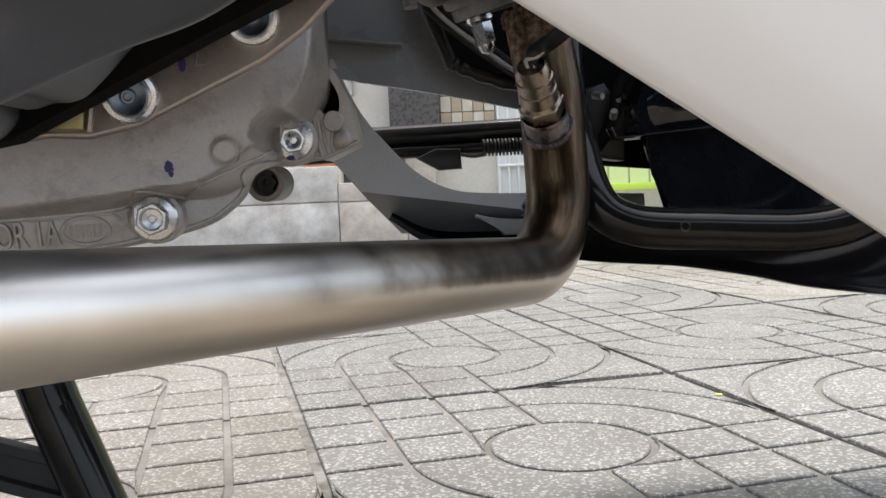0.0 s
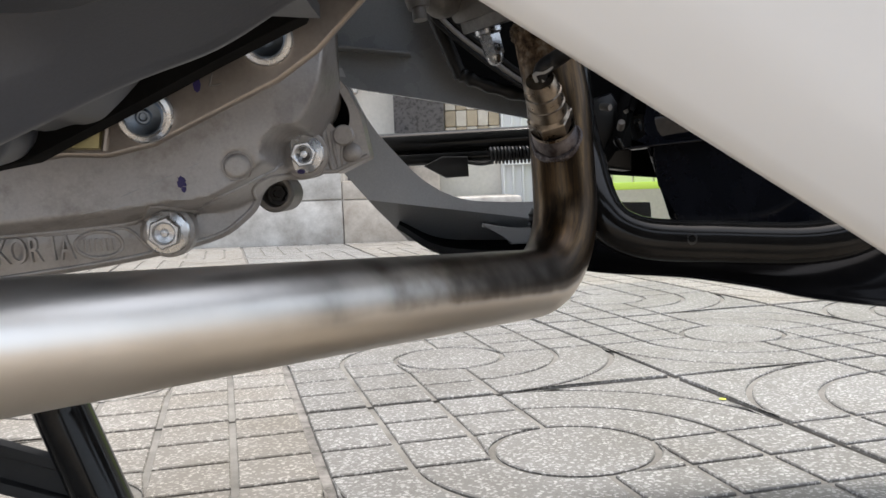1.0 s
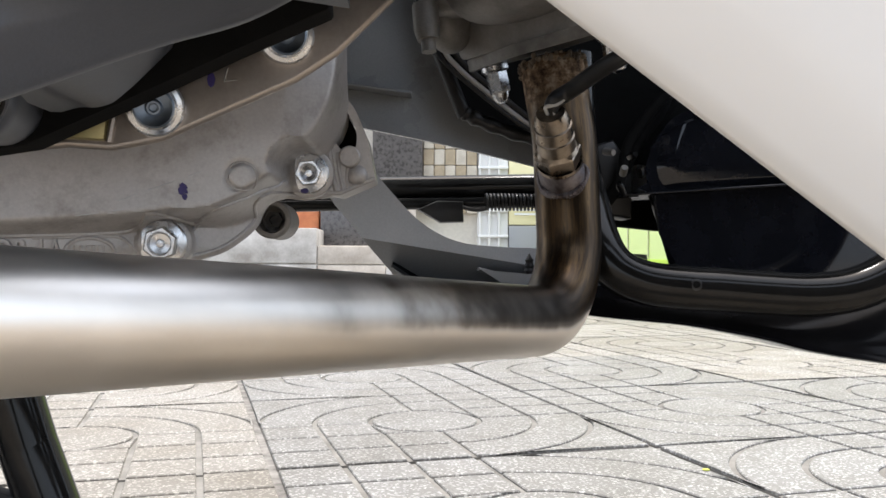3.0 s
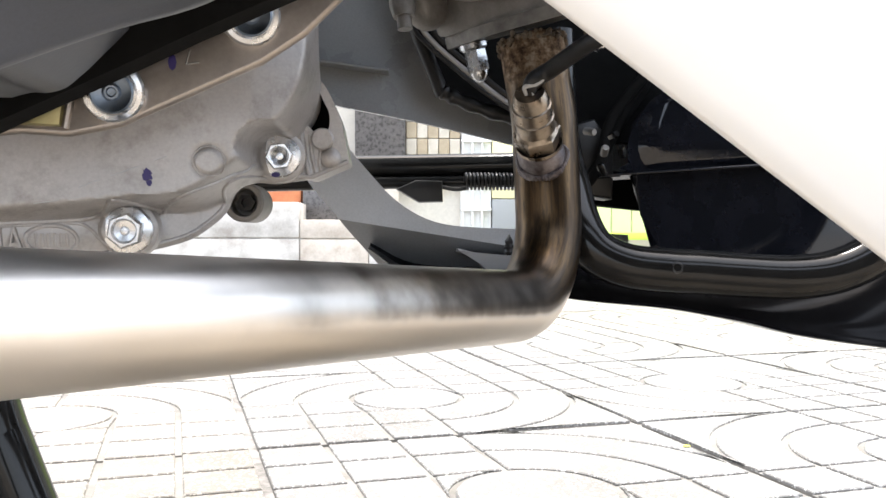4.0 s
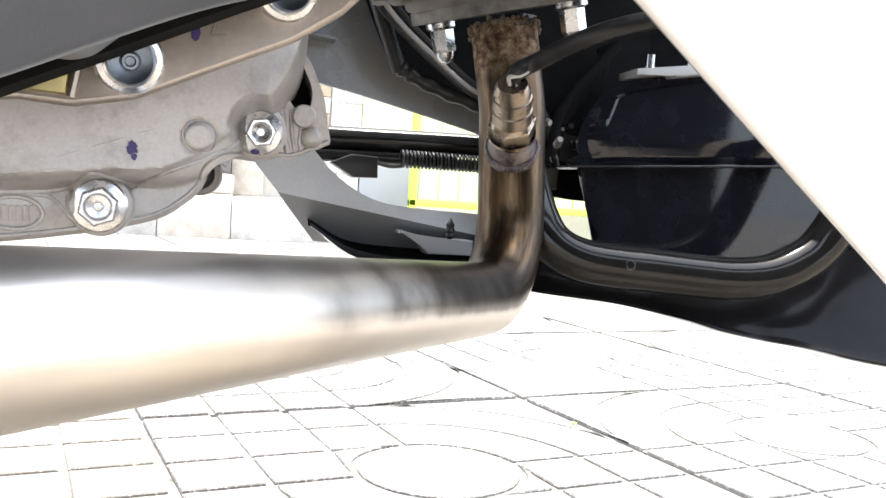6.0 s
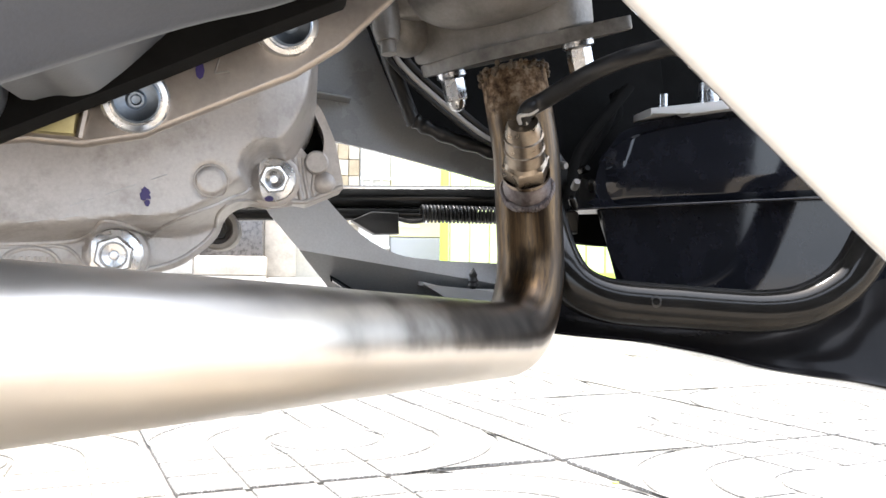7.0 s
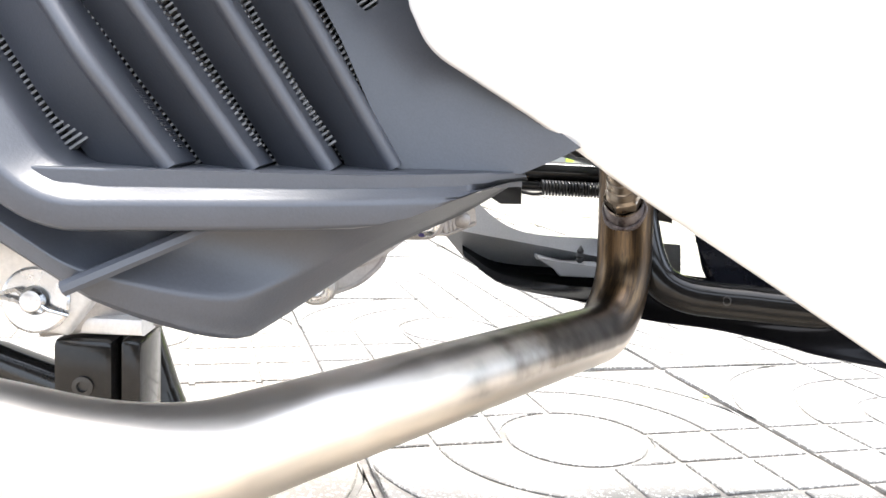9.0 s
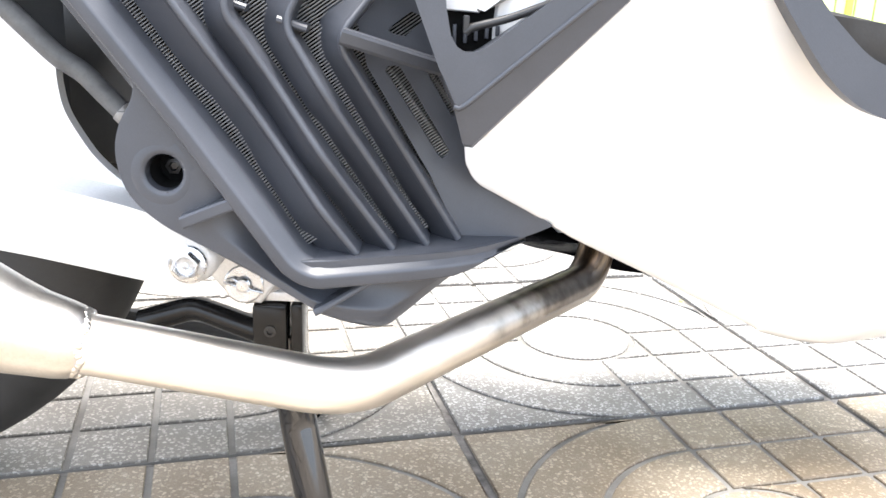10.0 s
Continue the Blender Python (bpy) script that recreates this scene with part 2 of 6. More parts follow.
    c = mixed(m, ramp(m, oxide, [(0.0, (0, 0, 0)), (0.12, (0.10, 0.10, 0.10)), (0.36, (0.45, 0.45, 0.45)), (0.66, (0.9, 0.9, 0.9)), (0.85, (1, 1, 1))], "B_SPLINE"), clean, mixed(m, ramp(m, oxide, [(0.15, (0, 0, 0)), (0.62, (1, 1, 1))]), (0.36, 0.39, 0.42), tone))
    l.new(mixed(m, crust, c, rust), b.inputs["Base Color"])
    rr = ramp(m, wob, [(0.35, (0.95,) * 3), (0.65, (1.08,) * 3)])
    haze = ramp(m, along_, [(0.10, (0.315,) * 3), (0.19, (0.325,) * 3), (0.42, (0.35,) * 3)], "EASE")
    film_ = ramp(m, oxide, [(0.0, (0.96,) * 3), (0.25, (1.36,) * 3), (0.55, (1.5,) * 3), (0.9, (1.10,) * 3)], "B_SPLINE")
    dull = mixed(m, 1.0, mixed(m, 1.0, haze, rr, "MULTIPLY"), film_, "MULTIPLY")
    l.new(mixed(m, crust, dull, (0.75, 0.75, 0.75)), b.inputs["Roughness"])
    return m


M_PIPE = exhaust_metal("heat_tinted_stainless_steel")
M_STEEL = worn(material("brushed_stainless_steel", (0.62, 0.6, 0.57), 0.25, 1.0), (0.62, 0.60, 0.57), (0.74, 0.72, 0.69), 30, 600, 0.28, 0.42, 0.05, 0.0003)
M_RUST = worn(material("burnt_rusty_steel", (0.15, 0.11, 0.08), 0.7, 0.5), (0.03, 0.02, 0.014), (0.22, 0.17, 0.12), 140, 900, 0.5, 0.85, 0.7, 0.0008)
M_WELD = worn(material("weld_bead", (0.25, 0.2, 0.16), 0.4, 1.0), (0.07, 0.055, 0.055), (0.27, 0.25, 0.26), 200, 900, 0.3, 0.55, 0.5, 0.0006)
M_SENSOR = worn(material("tinted_sensor_steel", (0.5, 0.42, 0.34), 0.28, 1.0), (0.19, 0.148, 0.108), (0.38, 0.33, 0.275), 120, 800, 0.2, 0.4, 0.1, 0.0003)


# ---- mesh helpers ----
def finish(bm, sharp=38):
    bmesh.ops.remove_doubles(bm, verts=bm.verts, dist=1e-6)
    bmesh.ops.recalc_face_normals(bm, faces=bm.faces)
    for f in bm.faces:
        f.smooth = True
    lim = radians(sharp)
    for e in bm.edges:
        e.smooth = not (len(e.link_faces) == 2 and e.calc_face_angle(0) > lim)
    return bm


def part(name, bm, mat, parent=None, label="", sharp=38):
    finish(bm, sharp)
    me = bpy.data.meshes.new(name)
    bm.to_mesh(me)
    bm.free()
    me.materials.append(mat)
    ob = new(name, me)
    if any(len(f.vertices) > 6 for f in me.polygons):
        # large flat faces keep their own normal
        flat = ob.modifiers.new("flat_faces", "WEIGHTED_NORMAL")
        flat.keep_sharp, flat.weight = True, 100
    if parent is not None:
        ob.parent = parent
        if parent.type == "EMPTY":
            ob.matrix_parent_inverse = parent.matrix_basis.inverted()
    if label:
        ob["label"] = label
    return ob


def thing(name, at_point, label, category, group="", kind=""):
    ob = new(name)
    ob.empty_display_size = 0.05
    ob.matrix_basis = Matrix.Translation(at_point)
    return tagged(ob, label, category, group, kind)


def spline(pts, n=8):
    """Points along a smooth curve through pts."""
    p = [Vector(q) for q in pts]
    p = [p[0] * 2 - p[1]] + p + [p[-1] * 2 - p[-2]]
    out = []
    for i in range(1, len(p) - 2):
        a, b, c, d = p[i - 1:i + 3]
        for k in range(n):
            t = k / n
            out.append(0.5 * (2 * b + (c - a) * t + (2 * a - 5 * b + 4 * c - d) * t * t + (3 * b - a - 3 * c + d) * t ** 3))
    out.append(p[-2].copy())
    return out


def rounded(pts, radius, n=8):
    """A polyline with its corners turned into arcs."""
    p = [Vector(q) for q in pts]
    rs = radius if isinstance(radius, (list, tuple)) else [radius] * len(p)
    out = [p[0]]
    for i in range(1, len(p) - 1):
        if rs[i] <= 0:
            out.append(p[i])
            continue
        u, v = (p[i - 1] - p[i]).normalized(), (p[i + 1] - p[i]).normalized()
        ang = u.angle(v)
        d = min(rs[i] / math.tan(ang / 2), (p[i - 1] - p[i]).length * 0.49, (p[i + 1] - p[i]).length * 0.49)
        r = d * math.tan(ang / 2)
        cen = p[i] + (u + v).normalized() * (r / math.sin(ang / 2))
        a, b = p[i] + u * d - cen, p[i] + v * d - cen
        th = a.angle(b)
        for k in range(n + 1):
            out.append(cen + (a * math.sin((1 - k / n) * th) + b * math.sin(k / n * th)) / math.sin(th))
    out.append(p[-1])
    return out


def sweep(bm, pts, r, seg=20, cap=True, layer=None):
    """A tube round a line of points; r one radius or one for each point."""
    p = [Vector(q) for q in pts]
    rs = r if isinstance(r, (list, tuple)) else [r] * len(p)
    t = [((p[min(i + 1, len(p) - 1)] - p[max(i - 1, 0)]).normalized()) for i in range(len(p))]
    nrm = t[0].orthogonal().normalized()
    rings, run = [], 0.0
    for i, q in enumerate(p):
        if i:
            nrm = (t[i - 1].rotation_difference(t[i]) @ nrm)
            run += (q - p[i - 1]).length
        nrm = (nrm - t[i] * nrm.dot(t[i])).normalized()
        bn = t[i].cross(nrm)
        ring = [bm.verts.new(q + rs[i] * (math.cos(a) * nrm + math.sin(a) * bn)) for a in (2 * math.pi * k / seg for k in range(seg))]
        if layer is not None:
            for v in ring:
                v[layer] = run
        rings.append(ring)
    for a, b in zip(rings, rings[1:]):
        for k in range(seg):
            bm.faces.new((a[k], a[(k + 1) % seg], b[(k + 1) % seg], b[k]))
    if cap:
        bm.faces.new(rings[0][::-1])
        bm.faces.new(rings[-1])
    return rings


def revolve(bm, profile, seg=32, m=None):
    """Turn a profile of (radius, height) round the z axis, then place it by m."""
    m = m or Matrix()
    rings = []
    for r, h in profile:
        if r < 1e-7:
            rings.append([bm.verts.new(m @ Vector((0, 0, h)))])
        else:
            rings.append([bm.verts.new(m @ Vector((r * math.cos(2 * math.pi * k / seg), r * math.sin(2 * math.pi * k / seg), h))) for k in range(seg)])
    for a, b in zip(rings, rings[1:]):
        for k in range(seg):
            q = (k + 1) % seg
            loop = [a[k % len(a)], a[q % len(a)], b[q % len(b)], b[k % len(b)]]
            loop = list(dict.fromkeys(loop))
            if len(loop) > 2:
                bm.faces.new(loop)
    return bm


def facing(at_point, direction, up=(0, 0, 1)):
    """A pose whose z axis runs along direction."""
    z = Vector(direction).normalized()
    x = Vector(up).cross(z)
    x = x.normalized() if x.length > 1e-4 else Vector((1, 0, 0))
    y = z.cross(x)
    return Matrix.Translation(at_point) @ Matrix((x, y, z)).transposed().to_4x4()


def slab(bm, outline, place, front, back, bevel=0.0, seg=2):
    """A plate: outline in two coordinates, place(a, b, depth) gives the point in the world."""
    f = [bm.verts.new(place(a, b, front)) for a, b in outline]
    k = [bm.verts.new(place(a, b, back)) for a, b in outline]
    top = bm.faces.new(f)
    bm.faces.new(k[::-1])
    sides = []
    for i in range(len(f)):
        j = (i + 1) % len(f)
        sides.append(bm.faces.new((f[j], f[i], k[i], k[j])))
    if bevel:
        bmesh.ops.bevel(bm, geom=list(top.edges), offset=bevel, segments=seg, affect="EDGES", profile=0.5)
    return bm


def holed(bm, outer, holes, place, front, back):
    """A plate with openings through it."""
    loops = [outer] + list(holes)
    both_ = []
    for d in (front, back):
        made = [[bm.verts.new(place(a, b, d)) for a, b in lp] for lp in loops]
        edges = [bm.edges.new((vs[i - 1], vs[i])) for vs in made for i in range(len(vs))]
        bmesh.ops.triangle_fill(bm, use_beauty=True, use_dissolve=False, edges=edges)
        both_.append(made)
    for fs, ks in zip(*both_):
        for i in range(len(fs)):
            bm.faces.new((fs[i - 1], fs[i], ks[i], ks[i - 1]))
    return bm


def dense(pts, step=0.006):
    out = []
    for (ax, az), (bx, bz) in zip(pts, pts[1:]):
        k = max(1, int(math.hypot(bx - ax, bz - az) / step))
        out += [(ax + (bx - ax) * i / k, az + (bz - az) * i / k) for i in range(k)]
    return out + [pts[-1]]


def pts2(pts, r, n=6):
    return [(v.x, v.y) for v in rounded([(a, b, 0) for a, b in pts], r, n)]


def xz(a, b, d):
    return (a, d, b)


def curve2(pts, n=5, closed=False):
    """A smooth outline through points of the plane."""
    q = [(a, b, 0) for a, b in pts]
    return [(v.x, v.y) for v in spline(q, n)]


def box(bm, lo, hi, bevel=0.0, m=None, seg=2):
    g = bmesh.ops.create_cube(bm, size=1.0)
    for v in g["verts"]:
        v.co = Vector([lo[i] + (v.co[i] + 0.5) * (hi[i] - lo[i]) for i in range(3)])
        if m:
            v.co = m @ v.co
    if bevel:
        es = list({e for v in g["verts"] for e in v.link_edges})
        bmesh.ops.bevel(bm, geom=es, offset=bevel, segments=seg, affect="EDGES", profile=0.5)
    return bm


# ---- the scooter: one thing, its parts below ----
scooter = thing("motor_scooter", (0.0, 0.37, 0.0), "white motor scooter with a stainless exhaust, on its centre stand", "scooter")


def hex_bolt(at_point, direction, parent, flange=0.0075, af=0.0048, height=0.0055, label="zinc-plated flange bolt", turn=0.0, mat=M_ZINC, bore=False):
    m = facing(at_point, direction) @ pose(0, 0, 0, 0, 0, turn)
    bm = bmesh.new()
    revolve(bm, [(flange, -0.004), (flange, 0.0009), (flange * 0.93, 0.0016), (af * 1.02, 0.0022)], 36, m)
    head = [(af / math.cos(radians(30)) * math.cos(math.radians(60 * k)), af / math.cos(radians(30)) * math.sin(math.radians(60 * k))) for k in range(6)]
    lo = [bm.verts.new(m @ Vector((a, b, 0.0018))) for a, b in head]
    hi = [bm.verts.new(m @ Vector((a, b, height - 0.0006))) for a, b in head]
    ch = [bm.verts.new(m @ Vector((a * 0.9, b * 0.9, height))) for a, b in head]
    for a, b in ((lo, hi), (hi, ch)):
        for k in range(6):
            bm.faces.new((a[k], a[(k + 1) % 6], b[(k + 1) % 6], b[k]))
    rim_ = [bm.verts.new(m @ Vector((af * 0.80 * math.cos(math.pi / 12 * k), af * 0.80 * math.sin(math.pi / 12 * k), height))) for k in range(24)]
    for k in range(6):
        j = (k + 1) % 6
        arc_ = [rim_[(4 * k + i) % 24] for i in range(5)]
        bm.faces.new([ch[k], ch[j]] + arc_[::-1])
    if bore:
        revolve(bm, [(af * 0.80, height), (af * 0.66, height - 0.0006), (af * 0.62, height - 0.0040), (af * 0.30, height - 0.0032), (0, height - 0.0030)], 24, m)
        return part("nut", bm, mat, parent, label, 20)
    revolve(bm, [(af * 0.80, height), (af * 0.66, height - 0.0013), (af * 0.30, height - 0.0016), (af * 0.22, height - 0.0010), (0, height - 0.0009)], 24, m)
    return part("bolt", bm, mat, parent, label, 20)


# exhaust header
BEND = [(0.046, 0.410, 0.288), (0.0515, 0.4060, 0.252), (0.0545, 0.4005, 0.1690), (-0.121, 0.1395, 0.187), (-0.2445, 0.1145, 0.2195)]
R_PIPE = 0.0147
line = rounded(BEND, [0, 0.10, 0.044, 0.060, 0], 22)
fine_line = []
for a, b in zip(line, line[1:]):
    steps = max(1, int((b - a).length / 0.006))
    fine_line += [a.lerp(b, k / steps) for k in range(steps)]
fine_line.append(line[-1])
bm = bmesh.new()
for key_ in ("along", "side", "turn"):
    bm.verts.layers.float.new(key_)
lay, lay_s, lay_t = (bm.verts.layers.float[key_] for key_ in ("along", "side", "turn"))
rings_ = sweep(bm, fine_line, R_PIPE, 64, True, lay)
UNDER = Vector((0.10, -0.25, -1.0)).normalized()
for ring, q in zip(rings_, fine_line):
    for k, v in enumerate(ring):
        v[lay_s] = (v.co - q).normalized().dot(UNDER)
        v[lay_t] = 2 * math.pi * k / 64
pipe = part("exhaust_header_pipe", bm, M_PIPE, scooter, "bent stainless exhaust header pipe, heat-tinted brown near the port")

back_dir = (Vector(BEND[-1]) - Vector(BEND[-2])).normalized()
end = Vector(BEND[-1])
bm = bmesh.new()
link = [end + back_dir * d + Vector((0, 0, 2.2 * d * d)) for d in (0.0, 0.004, 0.010, 0.022, 0.035, 0.055, 0.09, 0.13)]
sweep(bm, link, [0.0155, 0.0178, 0.0190, 0.0205, 0.0230, 0.0270, 0.0310, 0.033], 40)
part("link_pipe", bm, M_STEEL, pipe, "wider stainless link pipe with a welded collar")
bm = bmesh.new()
rw = random.Random(3)
for k in range(60):
    a = 2 * math.pi * k / 60
    q = facing(end + back_dir * 0.001, back_dir) @ Vector((0.0150 * math.cos(a), 0.0150 * math.sin(a), 0.0012 * math.sin(5 * a) + rw.uniform(-0.0008, 0.0008)))
    bmesh.ops.create_icosphere(bm, subdivisions=2, radius=rw.uniform(0.0016, 0.0026), matrix=Matrix.Translation(q))
part("weld", bm, M_STEEL, pipe, "rough weld bead", 60)["kind"] = "stuff"

# port flange, nuts and the heat-stained neck
FA, FB = Vector((0.0090, 0.437, 0.2925)), Vector((0.0772, 0.382, 0.3020))
fx = (FB - FA).normalized()
fz = Vector((-0.25, -0.13, 1.0))
fz = (fz - fx * fz.dot(fx)).normalized()
fy = fz.cross(fx)
FM = Matrix.Translation((FA + FB) / 2) @ Matrix((fx, fy, fz)).transposed().to_4x4()
half = (FB - FA).length / 2
ov = []
for k in range(64):
    a = 2 * math.pi * k / 64
    c, s = math.cos(a), math.sin(a)
    w = 0.0050 + 0.0110 * max(0.0, 1 - abs(c) ** 1.6)
    ov.append((half * (1.30 if c > 0 else 1.0) * math.copysign(abs(c) ** 0.95, c), w * math.copysign(abs(s) ** 0.7, s)))
bm = bmesh.new()
slab(bm, ov, lambda a, b, d: FM @ Vector((a, b, d)), -0.0034, 0.0023, 0.0010)
part("port_flange", bm, M_FLANGE, pipe, "scuffed steel port flange")


def dome_nut(at_point, parent):
    m = Matrix.Translation(at_point) @ FM.to_3x3().to_4x4() @ pose(0, 0, 0, 180, 0, 12)
    bm = bmesh.new()
    revolve(bm, [(0.0070, -0.001), (0.0070, 0.0012), (0.0058, 0.0022)], 32, m)
    r6 = 0.0054
    rings = []
    for h, f in ((0.0015, 1.0), (0.0115, 1.0), (0.0125, 0.88)):
        rings.append([bm.verts.new(m @ Vector((r6 * f * math.cos(math.pi / 3 * k), r6 * f * math.sin(math.pi / 3 * k), h))) for k in range(6)])
    for a, b in zip(rings, rings[1:]):
        for k in range(6):
            bm.faces.new((a[k], a[(k + 1) % 6], b[(k + 1) % 6], b[k]))
    revolve(bm, [(0.0045, 0.0122), (0.0043, 0.0142), (0.0032, 0.0162), (0.0016, 0.0172), (0, 0.0175)], 24, m)
    return part("dome_nut", bm, M_ZINC, parent, "zinc-plated dome nut", 25)


dome_nut(Vector((0.0212, 0.4275, 0.2893)), pipe)
dome_nut(Vector((0.0692, 0.3890, 0.2965)), pipe)
bm = bmesh.new()
rw = random.Random(8)
top_q, neck_dir = Vector(BEND[0]) + Vector((0, 0, 0.0005)), (Vector(BEND[1]) - Vector(BEND[0])).normalized()
NM = facing(top_q, neck_dir)
for k in range(70):
    a = 2 * math.pi * k / 35 + rw.uniform(-0.06, 0.06)
    h = rw.uniform(-0.001, 0.0022) + (0.0020 if k >= 35 else 0.0)
    q = NM @ Vector(((R_PIPE + 0.0004) * math.cos(a), (R_PIPE + 0.0004) * math.sin(a), h))
    bmesh.ops.create_icosphere(bm, subdivisions=2, radius=rw.uniform(0.0008, 0.0015), matrix=Matrix.Translation(q) @ Matrix.Diagonal((1, 1, rw.uniform(0.6, 1.3), 1)))
for v in bm.verts:
    v.co += 0.0006 * noise.noise_vector(v.co * 500)
weld_ = part("neck_weld", bm, M_RUST, pipe, "lumpy burnt weld round the neck", 60)
weld_["kind"] = "stuff"

# oxygen sensor, screwed into a boss on the pipe
S_BASE, S_TOP = Vector((0.0495, 0.3955, 0.2300)), Vector((0.0385, 0.3640, 0.2575))
sdir = (S_TOP - S_BASE).normalized()
SM = facing(S_BASE, sdir)
bm = bmesh.new()
revolve(bm, [(0.0100, 0.002), (0.0102, 0.0090), (0.0094, 0.0110), (0.0090, 0.0125), (0.0, 0.0125)], 40, SM)
part("sensor_boss", bm, M_WELD, pipe, "welded sensor boss with bluish tint")
bm = bmesh.new()
for k in range(44):
    a = 2 * math.pi * k / 44
    q = SM @ Vector((0.0102 * math.cos(a), 0.0102 * math.sin(a), 0.0050 + 0.0012 * math.sin(a)))
    bmesh.ops.create_icosphere(bm, subdivisions=1, radius=0.0019 + 0.0004 * math.sin(5 * a), matrix=Matrix.Translation(q))
part("weld", bm, M_WELD, pipe, "blue-brown weld bead")["kind"] = "stuff"
bm = bmesh.new()
sensor_profile = [(0.0085, 0.011), (0.0085, 0.0135), (0.0100, 0.0138), (0.0100, 0.0155)]
revolve(bm, sensor_profile, 40, SM)
hx = []
for h, f in ((0.0152, 0.97), (0.0158, 1.0), (0.0215, 1.0), (0.0222, 0.95)):
    hx.append([bm.verts.new(SM @ Vector((0.0102 * f * math.cos(math.pi / 3 * k + 0.3), 0.0102 * f * math.sin(math.pi / 3 * k + 0.3), h))) for k in range(6)])
for a, b in zip(hx, hx[1:]):
    for k in range(6):
        bm.faces.new((a[k], a[(k + 1) % 6], b[(k + 1) % 6], b[k]))
revolve(bm, [(0.0092, 0.0218), (0.0082, 0.0235), (0.0080, 0.0285), (0.0084, 0.0288), (0.0084, 0.0298), (0.0079, 0.0302), (0.0077, 0.0350),
             (0.0081, 0.0353), (0.0081, 0.0363), (0.0075, 0.0367), (0.0072, 0.0400), (0.0060, 0.0428), (0.0, 0.0430)], 40, SM)
part("oxygen_sensor", bm, M_SENSOR, pipe, "brown-tinted steel oxygen sensor with hexagon", 25)
bm = bmesh.new()
tip = SM @ Vector((0, 0, 0.043))
cab = spline([tip + sdir * -0.002, tip + Vector((0.001, -0.002, 0.004)), tip + Vector((0.008, -0.004, 0.0085)), Vector((0.0600, 0.340, 0.2735)), Vector((0.0780, 0.333, 0.2797)), Vector((0.0950, 0.331, 0.2815)), Vector((0.150, 0.36, 0.283))], 10)
sweep(bm, cab, [0.0035 if i > 12 else 0.0026 + 0.00007 * i for i in range(len(cab))], 18)
part("sensor_cable", bm, M_CABLE, pipe, "black sleeved sensor cable")
bm = bmesh.new()
for o in (-0.0012, 0.0012):
    sweep(bm, spline([tip + Vector((o, -0.001, -0.001)), tip + Vector((o - 0.001, -0.0030, 0.0016)), tip + Vector((0.0024, -0.0042, 0.0034 + 0.5 * o)), tip + Vector((0.0065, -0.0035, 0.0062))], 6), 0.0009, 10)
part("sensor_wire", bm, M_GWIRE, pipe, "pale grey sensor wires")


# engine case: a cast cover with a raised body, a bolting flange and bosses
def seg_dist(px, pz, poly, closed=False):
    best = 1e9
    n = len(poly)
    for i in range(n if closed else n - 1):
        ax, az = poly[i]
        bx, bz = poly[(i + 1) % n]
        dx, dz = bx - ax, bz - az
        t = max(0.0, min(1.0, ((px - ax) * dx + (pz - az) * dz) / (dx * dx + dz * dz + 1e-12)))
        best = min(best, math.hypot(px - ax - t * dx, pz - az - t * dz))
    return best


def inside(px, pz, poly):
    r = False
    for i in range(len(poly)):
        (ax, az), (bx, bz) = poly[i], poly[i - 1]
        if (az > pz) != (bz > pz) and px < (bx - ax) * (pz - az) / (bz - az) + ax:
            r = not r
    return r


def smooth01(t):
    t = max(0.0, min(1.0, t))
    return t * t * (3 - 2 * t)


RIDGE = curve2([(-0.044, 0.290), (-0.0440, 0.266), (-0.0442, 0.250), (-0.0480, 0.2405), (-0.0555, 0.2372), (-0.0625, 0.2300), (-0.0649, 0.2238), (-0.0706, 0.2199), (-0.0751, 0.2171), (-0.0815, 0.2140), (-0.0876, 0.2114), (-0.0930, 0.2093), (-0.0961, 0.2093), (-0.0990, 0.2107), (-0.1033, 0.2113), (-0.1070, 0.2098), (-0.1110, 0.2072), (-0.1169, 0.2054), (-0.1281, 0.2044), (-0.1411, 0.2037), (-0.162, 0.2030), (-0.20, 0.203)], 5)
EDGE = curve2([(-0.0425, 0.290), (-0.0428, 0.255), (-0.0450, 0.2445), (-0.0488, 0.2375), (-0.0478, 0.2295), (-0.0505, 0.2218), (-0.0580, 0.2192), (-0.0664, 0.2191), (-0.0726, 0.2148), (-0.0752, 0.2087), (-0.0800, 0.2034), (-0.0875, 0.1982), (-0.1010, 0.1943), (-0.1200, 0.1910), (-0.140, 0.1888), (-0.164, 0.1870), (-0.20, 0.187)], 5)
RUN = curve2([(-0.044, 0.290), (-0.0445, 0.262), (-0.0500, 0.2440), (-0.0620, 0.2290), (-0.0760, 0.2170), (-0.0930, 0.2095), (-0.1169, 0.2060), (-0.150, 0.2036), (-0.20, 0.203)], 5)
SLOPE = RUN + [(-0.20, 0.30), (-0.044, 0.30)]
CASE = EDGE + [(-0.20, 0.29)]


